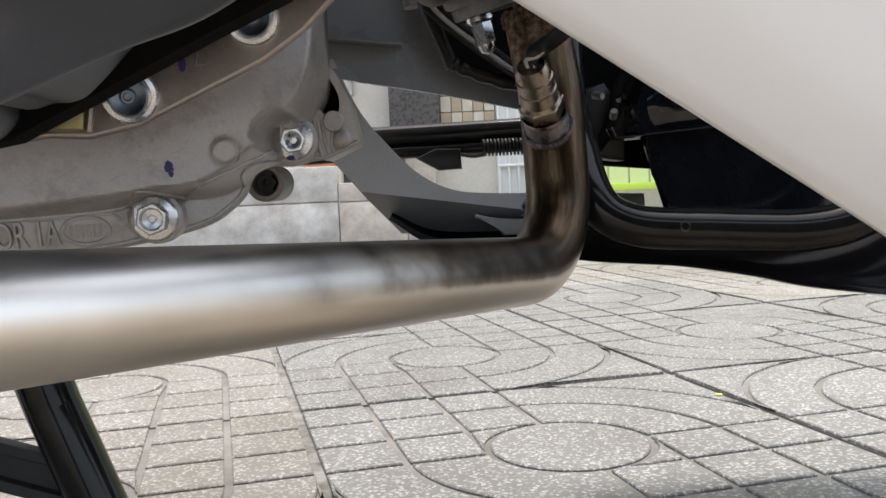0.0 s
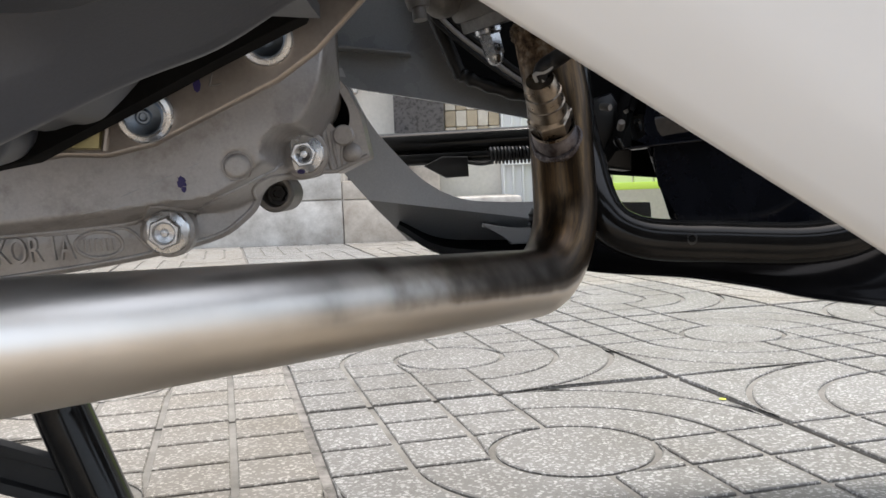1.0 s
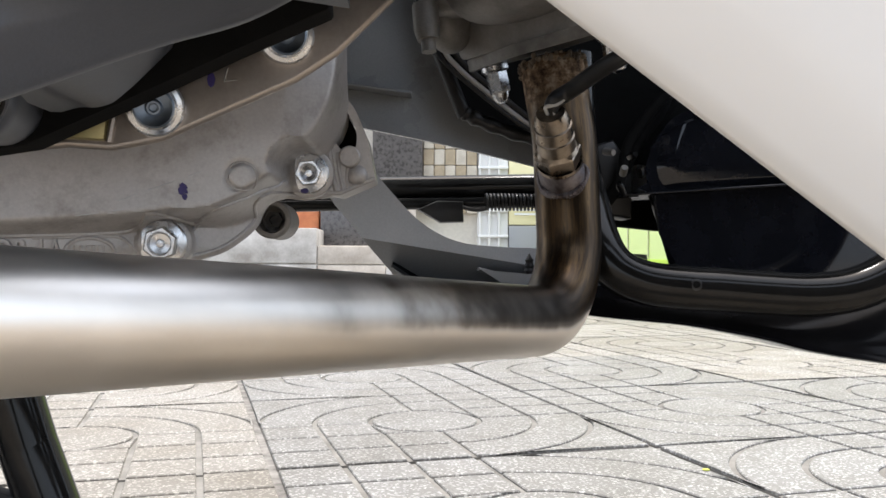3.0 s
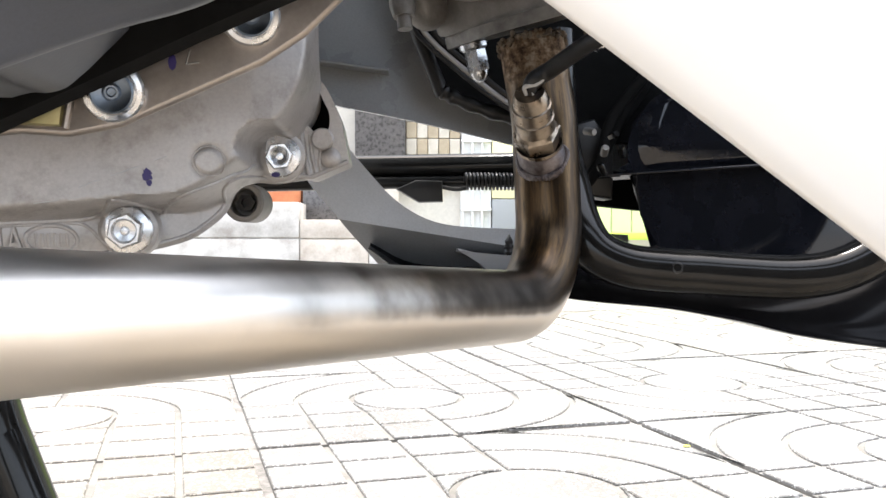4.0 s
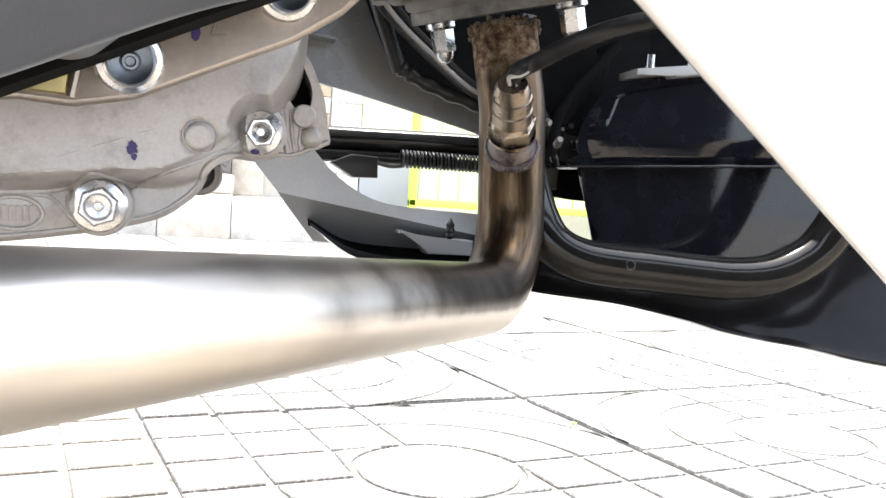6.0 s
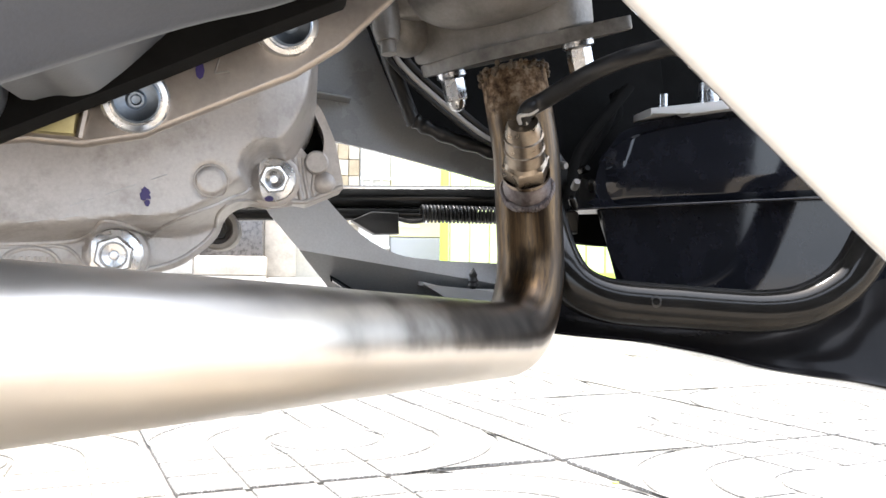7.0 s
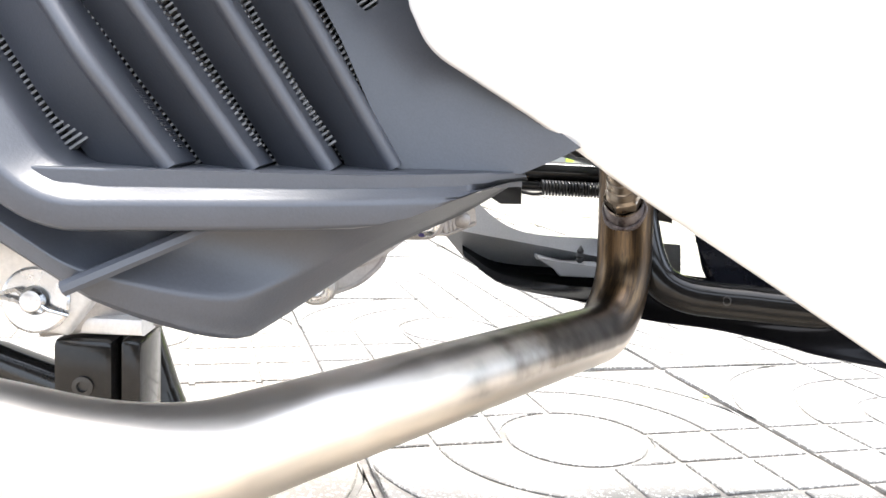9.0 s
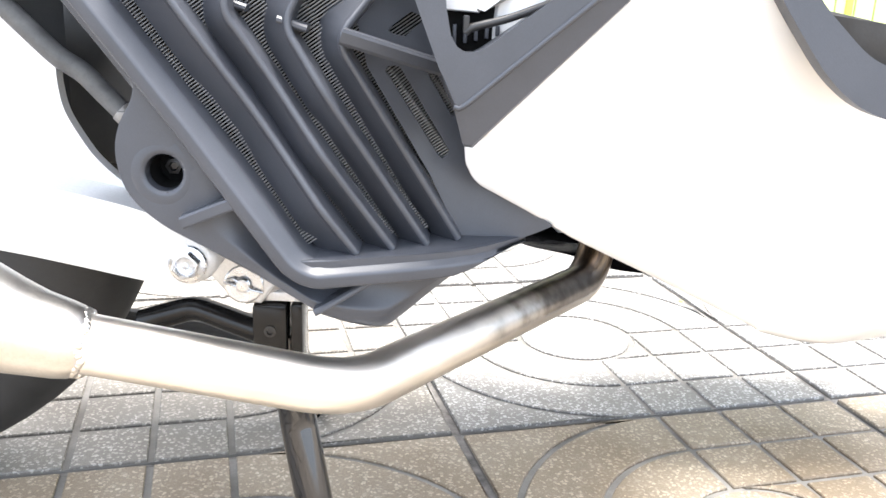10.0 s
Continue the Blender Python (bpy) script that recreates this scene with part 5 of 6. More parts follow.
revolve(bm, [(0.0042, -0.0205), (0.0042, -0.0165), (0.0025, -0.0160), (0.0018, -0.0180), (0, -0.0180)], 6, m)
part("recessed_screw", bm, M_SATIN, cover)
# gussets
bm = bmesh.new()
strip(bm, dense([(-0.1985, 0.2782), (-0.1735, 0.2888)]), 0.0060, -0.0095, 0.02, 0.001)
part("gusset", bm, M_PLAST, cover)
bm = bmesh.new()
strip(bm, dense([(-0.1370, 0.2350), (-0.0985, 0.2530)]), 0.0034, -0.0075, 0.02, 0.001)
part("gusset", bm, M_PLAST, cover)

# slats: chevrons from the ledge up to the elbow and on towards the front
SLATS = [((-0.1185, 0.2610), (-0.2007, 0.3782), (-0.224, 0.411)), ((-0.1012, 0.2610), (-0.1790, 0.3735), (-0.176, 0.410)),
         ((-0.0842, 0.2610), (-0.1540, 0.3690), (-0.136, 0.408)), ((-0.0680, 0.2620), (-0.1300, 0.3630), (-0.094, 0.410))]
for foot, elbow, top in SLATS:
    wide = 0.0165 if foot[0] < -0.11 else 0.0114
    bm = bmesh.new()
    pts = pts2([foot, elbow, top], [0, 0.014, 0], 6)
    profile_bar(bm, dense(pts, 0.006), [(-0.0022, 0.016), (-0.0022, -0.0016), (-0.0019, -0.0029), (-0.0010, -0.0037), (0.0001, -0.0040), (0.0011, -0.0036), (0.0018, -0.0024), (0.0026, -0.0010), (wide, 0.0092), (wide, 0.016)], grow=0.22 if foot[0] > -0.11 else 0.0)
    part("slat", bm, M_PLAST, cover)
for a_, b_ in (((-0.1830, 0.3790), (-0.1710, 0.3755)), ((-0.1570, 0.3712), (-0.1430, 0.3672))):
    bm = bmesh.new()
    strip(bm, dense([a_, b_], 0.004), 0.0034, 0.014, 0.026, 0.001)
    part("bridge", bm, M_PLAST, cover)
# ledge between the rim and the slats' feet
bm = bmesh.new()
xs_ = [-0.148 + 0.1155 * k / 12 for k in range(13)]
slab(bm, [(x, cyr(x) - 0.006) for x in xs_] + [(x, cy(x) + 0.030) for x in xs_[::-1]], lambda p, q, d: (p, q, d + 0.03 * max(0.0, p + 0.075)), 0.2612, 0.2570, 0.0006)
part("ledge", bm, M_PLAST, cover)
# solid front wing with two slots
bm = bmesh.new()
WING = [(-0.0665, 0.2600), (-0.0330, 0.2620), (-0.0250, 0.2660), (-0.0180, 0.2700), (-0.0300, 0.2780), (-0.0480, 0.2885), (-0.0600, 0.3000), (-0.0640, 0.3150), (-0.0640, 0.335), (-0.068, 0.40), (-0.128, 0.40), (-0.116, 0.350), (-0.0835, 0.2950)]
def wing_at(a, b, d):
    return (a, min(cyz(a, b) + 0.006, 0.176 - 0.25 * (a + 0.03)) + d, b)
SLOTS = ([(-0.1075, 0.3478), (-0.1062, 0.3500), (-0.1018, 0.3502), (-0.1000, 0.3488), (-0.0742, 0.3072), (-0.0748, 0.3048), (-0.0775, 0.3030), (-0.0795, 0.3042)],
         [(-0.0868, 0.3460), (-0.0852, 0.3474), (-0.0825, 0.3472), (-0.0740, 0.3308), (-0.0720, 0.3250), (-0.0735, 0.3242)],
         [(-0.1065, 0.3668), (-0.1050, 0.3690), (-0.0960, 0.3762), (-0.0908, 0.3740), (-0.0905, 0.3715), (-0.0985, 0.3640), (-0.1040, 0.3650)])
holed(bm, WING, SLOTS, wing_at, 0.0, 0.0045)
wing = part("front_wing", bm, M_PLAST, cover, "flat front wing of the cover with slots")
bm = bmesh.new()
strip(bm, dense([(-0.126, 0.3650), (-0.079, 0.3500)]), 0.0075, -0.003, 0.01, 0.0015)
part("rib", bm, M_PLAST, wing)

# radiator core
bm = bmesh.new()
CORE = [(-0.262, 0.420), (-0.196, 0.3260), (-0.150, 0.2620), (-0.1350, 0.2600), (-0.058, 0.2650), (-0.058, 0.30), (-0.075, 0.42)]
slab(bm, CORE, lambda a, b, d: (a, cyz(a, b) + d, b), 0.018, 0.046)
core = part("radiator_core", bm, M_DARK, scooter, "black radiator core with fine fins behind the slats")
bm = bmesh.new()
for i in range(14):
    u0 = -0.165 + i * 0.0125
    a0 = Vector((-0.060 + u0 * 0.6 - 0.02, 0.25))
    d = Vector((-0.58, 0.80))
    base = Vector((-0.250 + i * 0.0185 + 0.075, 0.252))
    for k in range(152):
        q = base + d * (0.00155 * k)
        if not inside(q.x, q.y, CORE):
            continue
        s = Vector((d.y, -d.x)) * 0.0088
        y = cyz(q.x, q.y) + 0.0125
        vs = [bm.verts.new((w.x, yy, w.y)) for w, yy in ((q - s, y), (q + s, y), (q + s + d * 0.0006, y), (q - s + d * 0.0006, y), (q - s, y + 0.004), (q + s, y + 0.004), (q + s + d * 0.0006, y + 0.004), (q - s + d * 0.0006, y + 0.004))]
        for f in ((0, 1, 2, 3), (0, 1, 5, 4), (3, 2, 6, 7)):
            bm.faces.new([vs[j] for j in f])
fins = part("cooling_core", bm, M_FIN, core, "fine corrugated cooling fins")
fins["kind"] = "stuff"

# footrest hanger above the wing: a flat face with a window, its outer edge chamfered back
bm = bmesh.new()
HFACE = [(-0.105, 0.430), (-0.0927, 0.3825), (-0.0825, 0.3567), (-0.0735, 0.3365), (-0.0712, 0.3355), (-0.0680, 0.3375), (-0.0127, 0.3856), (0.020, 0.430), (-0.005, 0.430), (-0.0312, 0.3849), (-0.0620, 0.3628), (-0.0660, 0.3605), (-0.0705, 0.3603), (-0.0745, 0.3626), (-0.0765, 0.3680), (-0.0790, 0.3800), (-0.085, 0.430)]
slab(bm, HFACE, xz, 0.1205, 0.140, 0.0012)
hanger = part("footrest_hanger", bm, M_PLAST, scooter, "dark grey moulded footrest hanger")
bm = bmesh.new()
inner_e = [(-0.0740, 0.3372), (-0.0716, 0.3366), (-0.0685, 0.3385), (-0.0133, 0.3863), (0.019, 0.430)]
outer_e = [(-0.0693, 0.3200), (-0.0683, 0.3183), (-0.0645, 0.3178), (0.0012, 0.3848), (0.0360, 0.430)]
rows_ = [[bm.verts.new((p[0], y, p[1])) for p in e] for e, y in ((inner_e, 0.1206), ([(o[0] * 0.93 + i[0] * 0.07, o[1] * 0.93 + i[1] * 0.07) for o, i in zip(outer_e, inner_e)], 0.1262), (outer_e, 0.1285), (outer_e, 0.150), (inner_e, 0.150))]
for p, q in zip(rows_, rows_[1:]):
    for k in range(len(p) - 1):
        bm.faces.new((p[k], p[k + 1], q[k + 1], q[k]))
bm.faces.new([r[0] for r in rows_])
part("chamfered_edge", bm, M_PLAST, hanger)
# black sheet added for the shade seen through the hanger's window
bm = bmesh.new()
slab(bm, [(-0.085, 0.430), (-0.080, 0.352), (-0.045, 0.352), (0.030, 0.430)], xz, 0.150, 0.153)
part("dark_back", bm, M_DARK, hanger)
bm = bmesh.new()
sweep(bm, [(a, 0.1208, b) for a, b in inner_e], 0.0013, 10)
part("edge_bead", bm, M_PLAST, hanger)
for k in range(5):
    bm = bmesh.new()
    box(bm, (-0.0755 + 0.0050 * k, 0.146, 0.3625 + 0.0012 * k), (-0.0737 + 0.0050 * k, 0.150, 0.372), 0.0003)
    part("grille_bar", bm, M_PLAST, hanger)
bm = bmesh.new()
sweep(bm, spline([(-0.0700, 0.136, 0.3690), (-0.0658, 0.136, 0.3716), (-0.0507, 0.136, 0.3759), (-0.0296, 0.137, 0.3841)], 6), 0.0019, 10)
box(bm, (-0.0712, 0.1345, 0.3685), (-0.0682, 0.1365, 0.3765), 0.0006)
part("spring_clip", bm, M_SATIN, hanger, "dark steel spring clip")
bm = bmesh.new()
slab(bm, [(-0.0793, 0.3783), (-0.0638, 0.3775), (-0.0629, 0.3800), (-0.0496, 0.3844), (-0.045, 0.420), (-0.082, 0.420)], lambda a, b, d: (a, d, b), 0.141, 0.149, 0.002)
part("white_insert", bm, M_WHITE, hanger, "white panel seen through the hanger")

# curved trim by the footboard
bm = bmesh.new()
TRIM_OUT = curve2([(0.050, 0.430), (0.0600, 0.4060), (0.0705, 0.3888), (0.0826, 0.3720), (0.0955, 0.3561), (0.1107, 0.3439), (0.1272, 0.3374), (0.150, 0.3335)], 6)
TRIM_IN = curve2([(0.068, 0.430), (0.0775, 0.4060), (0.0879, 0.3894), (0.1003, 0.3769), (0.1118, 0.3669), (0.1227, 0.3615), (0.150, 0.3530)], 6)
slab(bm, TRIM_OUT + TRIM_IN[::-1], lambda a, b, d: (a, d + 0.06 * max(0.0, b - 0.36), b), 0.1300, 0.1420, 0.0016, 3)
part("footboard_trim", bm, M_PLAST, scooter, "curved dark grey trim strip")

bm = bmesh.new()
slab(bm, [(0.092, 0.3860), (0.125, 0.3800), (0.150, 0.372), (0.150, 0.352), (0.112, 0.3580), (0.098, 0.3700)], xz, 0.145, 0.170, 0.002)
part("footboard_edge", bm, M_SATIN, scooter, "black footboard edge")

# ---- rear: arm, pivot bracket, stand, wheel ----
bm = bmesh.new()
slab(bm, curve2([(-0.42, 0.300), (-0.33, 0.2780), (-0.276, 0.2690), (-0.235, 0.2580), (-0.2050, 0.2400), (-0.2080, 0.2230), (-0.2250, 0.2180), (-0.245, 0.2200), (-0.33, 0.2360), (-0.42, 0.245)], 4), xz, 0.205, 0.245, 0.005, 4)
arm = part("engine_hanger", bm, M_SILVER, scooter, "pale cast engine hanger arm")
hex_bolt((-0.2200, 0.2040, 0.2315), (0.05, -1, 0.1), arm, 0.0110, 0.0070, 0.0080, turn=15)
bm = bmesh.new()
slab(bm, [(-0.225, 0.232), (-0.190, 0.222), (-0.180, 0.202), (-0.190, 0.1880), (-0.208, 0.190), (-0.222, 0.206)], xz, 0.258, 0.272, 0.003, 3)
slab(bm, [(-0.200, 0.194), (-0.164, 0.194), (-0.164, 0.187), (-0.196, 0.187)], xz, 0.266, 0.30, 0.002)
pb = part("pivot_bracket", bm, M_SILVER, scooter, "cast pivot bracket for the stand")
bm = bmesh.new()
pm = facing((-0.2003, 0.2575, 0.2018), (0.02, -1, 0.1))
revolve(bm, [(0.0125, -0.004), (0.0125, 0.0008), (0.0115, 0.0014), (0.0055, 0.0014)], 36, pm)
revolve(bm, [(0.0048, 0.0), (0.0048, 0.0042), (0.0038, 0.0056), (0, 0.0060)], 24, pm)
part("pivot_pin", bm, M_ZINC, pb, "plated pivot pin with washer", 30)
bm = bmesh.new()
sweep(bm, [pm @ Vector(q) for q in ((-0.012, 0.002, 0.003), (-0.006, 0.004, 0.0042), (0.006, -0.003, 0.0042), (0.0125, -0.005, 0.002))], 0.0009, 8)
sweep(bm, [pm @ Vector(q) for q in ((-0.012, 0.001, 0.003), (-0.006, 0.0, 0.0042), (0.004, -0.004, 0.0042))], 0.0009, 8)
part("split_pin", bm, M_ZINC, pb)

bm = bmesh.new()
sweep(bm, rounded([(-0.178, 0.280, 0.160), (-0.170, 0.279, 0.095), (-0.152, 0.262, 0.016), (-0.150, 0.240, 0.010)], [0, 0.05, 0.01, 0], 6), 0.0130, 24)
stand = part("centre_stand", bm, M_BLACK, scooter, "gloss-black tubular centre stand")
bm = bmesh.new()
box(bm, (-0.197, 0.262, 0.135), (-0.174, 0.290, 0.186), 0.003)
box(bm, (-0.172, 0.264, 0.130), (-0.164, 0.292, 0.186), 0.002)
part("stand_bracket", bm, M_FRAME, stand, "black folded stand bracket")
bm = bmesh.new()
revolve(bm, [(0.004, 0.0), (0.004, 0.0012), (0.0022, 0.0014), (0.0020, 0.0), (0, 0.0)], 20, facing((-0.1850, 0.2618, 0.168), (0, -1, 0)))
part("bracket_hole", bm, M_SATIN, stand)
bm = bmesh.new()
sweep(bm, rounded([(-0.242, 0.470, 0.170), (-0.2191, 0.470, 0.0978), (-0.188, 0.468, 0.018), (-0.175, 0.468, 0.012)], [0, 0.03, 0.01, 0], 6), 0.0150, 28)
sweep(bm, rounded([(-0.290, 0.325, 0.146), (-0.2500, 0.322, 0.160), (-0.192, 0.295, 0.152)], [0, 0.03, 0], 8), 0.0090, 18)
sweep(bm, [(-0.182, 0.28, 0.165), (-0.235, 0.468, 0.160)], 0.009, 16)
part("stand_leg", bm, M_FRAME, stand, "far leg of the stand")
bm = bmesh.new()
for dz, y0, y1, h in ((0.0, 0.462, 0.470, 0.0030), (-0.0215, 0.462, 0.470, 0.0030), (-0.011, 0.468, 0.472, 0.0115)):
    slab(bm, [(-0.36, 0.098 + dz - h), (-0.27, 0.086 + dz - h), (-0.195, 0.062 + dz - h), (-0.195, 0.062 + dz + h), (-0.27, 0.086 + dz + h), (-0.36, 0.098 + dz + h)], xz, y0, y1, 0.001)
part("foot_lever", bm, M_RUB, stand, "dusty black pressed foot lever")

bm = bmesh.new()
wheel_m = facing((-0.548, 0.365, 0.268), (0, -1, 0))
revolve(bm, [(0.175, 0.045), (0.19, 0.052), (0.215, 0.056), (0.240, 0.050), (0.258, 0.034), (0.266, 0.014), (0.268, 0.0), (0.266, -0.014), (0.258, -0.034), (0.240, -0.050), (0.215, -0.056), (0.175, -0.045)], 72, wheel_m)
wheel = part("rear_wheel", bm, M_RUB, scooter, "black rear tyre", 50)
bm = bmesh.new()
revolve(bm, [(0.176, 0.046), (0.165, 0.044), (0.155, 0.02), (0.155, -0.02), (0.165, -0.044), (0.176, -0.046)], 60, wheel_m)
part("rim", bm, M_SATIN, wheel)
# pale side cover behind the radiator cover, with a dark recess
bm = bmesh.new()
slab(bm, [(-0.60, 0.25), (-0.40, 0.25), (-0.245, 0.252)] + curve2([(-0.245, 0.258), (-0.2556, 0.2641), (-0.2669, 0.2709), (-0.2800, 0.2830), (-0.2884, 0.2947), (-0.2970, 0.3110), (-0.2998, 0.3260), (-0.3010, 0.3420), (-0.3100, 0.3560), (-0.3288, 0.3626), (-0.36, 0.366)], 4) + [(-0.60, 0.366)], xz, 0.238, 0.247, 0.003, 3)
part("drive_cover", bm, M_SILVER, scooter, "pale cast drive cover")
bm = bmesh.new()
slab(bm, [(-0.310, 0.275), (-0.18, 0.262), (-0.16, 0.43), (-0.310, 0.43)], xz, 0.275, 0.29, 0.004)
part("recess_panel", bm, M_SATIN, scooter, "black recessed panel")
bm = bmesh.new()
sweep(bm, spline([(-0.330, 0.236, 0.374), (-0.3093, 0.2345, 0.3543), (-0.2961, 0.234, 0.3423), (-0.2825, 0.234, 0.3334), (-0.2705, 0.233, 0.3217), (-0.2570, 0.232, 0.3095), (-0.235, 0.230, 0.296)], 6), 0.0060, 16)
hose_r = part("hose", bm, M_DUSTY, scooter, "black rubber hose with a steel clamp")
bm = bmesh.new()
revolve(bm, [(0.0064, -0.004), (0.0070, -0.0038), (0.0070, 0.0038), (0.0064, 0.004)], 28, facing((-0.2590, 0.2322, 0.3110), (0.72, 0, -0.68)))
box(bm, (-0.2620, 0.2235, 0.3090), (-0.2570, 0.2265, 0.3140), 0.0006)
part("clamp", bm, M_CASTD, hose_r, "steel hose clamp")
bm = bmesh.new()
slab(bm, [(-0.60, 0.365), (-0.40, 0.362), (-0.36, 0.37), (-0.34, 0.43), (-0.60, 0.43)], xz, 0.26, 0.28, 0.006, 3)
part("rear_case", bm, M_SATIN, scooter, "black rear case")

# ---- ground: moulded terrazzo paving, 400 mm tiles ----
TILE, ANG = 0.400, radians(14.5)
TX, TY = Vector((math.cos(ANG), math.sin(ANG), 0)), Vector((-math.sin(ANG), math.cos(ANG), 0))
T0 = Vector((-0.0505, 0.4415, 0))
GR = 0.0031 / TILE
GB = 0.0046 / TILE


def tile_pads():
    """Outlines of the raised pads of one tile, in tile units: grid in two quarters, rings in the others, a disc in the middle."""
    g = GR
    s = 1 / 6
    pads = []
    def rect(a, b, c, d):
        pads.append([(a + g, b + g), (c - g, b + g), (c - g, d - g), (a + g, d - g)])
    def arc(cx, cz, r, a0, a1, n):
        return [(cx + r * math.cos(radians(a0 + (a1 - a0) * k / n)), cz + r * math.sin(radians(a0 + (a1 - a0) * k / n))) for k in range(n + 1)]
    for qx, qz, a0 in ((0, 0.5, 90), (0.5, 0.0, 270)):
        for i in range(3):
            for j in range(3):
                near = (i == 2 and j == 0) if qx == 0 else (i == 0 and j == 2)
                a, b = qx + i * s, qz + j * s
                if near:
                    r = s + g
                    da = math.degrees(math.asin(g * 2 / r)) + 1
                    if qx == 0:
                        pads.append([(a + g, b + s - g)] + arc(0.5, 0.5, r, 180 - da - 4, 90 + da + 4, 8))
                    else:
                        pads.append([(a + s - g, b + g)] + arc(0.5, 0.5, r, 360 - da - 4, 270 + da + 4, 8))
                else:
                    rect(a, b, a + s, b + s)
    for a0 in (0, 180):
        for r0, r1 in ((s, 2 * s), (2 * s, 3 * s)):
            d0, d1 = math.degrees(g / (r0 + g)), math.degrees(g / (r1 - g))
            pads.append(arc(0.5, 0.5, r0 + g, a0 + d0, a0 + 90 - d0, 14)[::-1] + arc(0.5, 0.5, r1 - g, a0 + d1, a0 + 90 - d1, 16))
        cx, cz = (1 - g, 1 - g) if a0 == 0 else (g, g)
        pads.append([(cx, cz)] + arc(0.5, 0.5, 0.5 + g, a0 + 84, a0 + 6, 16))
    pads.append(arc(0.5, 0.5, s - g, 0, 354, 36))
    return pads


def tile_mesh(name, flip, mat):
    bm = bmesh.new()
    h, b = 0.0028, 0.0014
    for pad in tile_pads():
        pad = [(min(max(a, GB), 1 - GB), min(max(c, GB), 1 - GB)) for a, c in pad]
        pts = [((1 - a) if flip else a, c) for a, c in pad]
        if flip:
            pts = pts[::-1]
        area = sum(pts[i - 1][0] * pts[i][1] - pts[i][0] * pts[i - 1][1] for i in range(len(pts)))
        if area < 0:
            pts = pts[::-1]
        cx, cz = sum(p[0] for p in pts) / len(pts), sum(p[1] for p in pts) / len(pts)
        lo, mid, hi = [], [], []
        n = len(pts)
        for i, (x, z) in enumerate(pts):
            ax, az = pts[i - 1]
            bx, bz = pts[(i + 1) % n]
            t = Vector((bx - ax, bz - az))
            t = t.normalized() if t.length > 1e-9 else Vector((1, 0))
            nin = Vector((-t.y, t.x)) * (b * 0.8 / TILE)
            lo.append(bm.verts.new((x * TILE, z * TILE, -h)))
            mid.append(bm.verts.new((x * TILE, z * TILE, -b * 0.7)))
            hi.append(bm.verts.new(((x + nin.x) * TILE, (z + nin.y) * TILE, 0)))
        for p, q in ((lo, mid), (mid, hi)):
            for i in range(n):
                bm.faces.new((p[i], p[(i + 1) % n], q[(i + 1) % n], q[i]))
        bmesh.ops.triangulate(bm, faces=[bm.faces.new(hi)])
    # bed between the pads
    e = 0.0044
    v = [bm.verts.new((a, c, -0.0026)) for a, c in ((e, e), (TILE - e, e), (TILE - e, TILE - e), (e, TILE - e))]
    w = [bm.verts.new((a, c, -0.012)) for a, c in ((e, e), (TILE - e, e), (TILE - e, TILE - e), (e, TILE - e))]
    bm.faces.new(v).material_index = 1
    for i in range(4):
        bm.faces.new((v[i], v[i - 1], w[i - 1], w[i])).material_index = 1
    bmesh.ops.recalc_face_normals(bm, faces=bm.faces)
    me = bpy.data.meshes.new(name)
    bm.to_mesh(me)
    bm.free()
    me.materials.append(mat)
    me.materials.append(M_GROOVE)
    return me


M_PAVE = worn(material("worn_paving", (0.36, 0.34, 0.31), 0.8), (0.25, 0.238, 0.22), (0.36, 0.345, 0.32), 2.5, 60, b_strength=0.3)
bm = bmesh.new()
slab(bm, [(-7, -8), (8, -8), (8, 12), (-7, 12)], lambda a, b, d: T0 + TX * TILE * a + TY * TILE * b + Vector((0, 0, d)), -0.0050, -0.0078)
bed = part("joint_bed", bm, M_GROUT)
bm = bmesh.new()
bmesh.ops.create_grid(bm, x_segments=2, y_segments=2, size=150)
for v in bm.verts:
    v.co.z = -0.009
ground = tagged(part("ground", bm, M_PAVE), "pavement of moulded grey and beige terrazzo tiles with dirty joints", "pavement", kind="structure")
bed.parent = ground
meshes = {(f, c): tile_mesh("tile", f, mt) for f in (0, 1) for c, mt in enumerate((M_TILE, M_TILE_B, M_TILE_C))}
rng = random.Random(4)
for i in range(-7, 8):
    for j in range(-8, 12):
        beige = (i <= -1 and j >= 0 and not (i == -1 and j == 0)) or (i + j >= 4 and j > 1 and i > 0) or (j == 0 and i < 0)
        ob = new("tile", meshes[(i + j) % 2, 2 if j < 0 else 1 if beige else 0])
        ob.matrix_basis = Matrix.Translation(T0 + TX * TILE * i + TY * TILE * j + Vector((0, 0, rng.uniform(-0.0006, 0.0)))) @ pose(0, 0, 0, rng.uniform(-0.08, 0.08), rng.uniform(-0.08, 0.08), 14.5)
        ob.parent = ground
# drop of yellow paint on a joint
bm = bmesh.new()
bmesh.ops.create_icosphere(bm, subdivisions=2, radius=0.003, matrix=Matrix.Translation((0.2558, 0.821, 0.0)) @ Matrix.Diagonal((1.2, 1.0, 0.3, 1)))
tagged(part("leaf_scrap", bm, material("yellow_green_leaf", (0.55, 0.6, 0.08), 0.6)), "small yellow-green leaf scrap on the tile joint", "leaf")

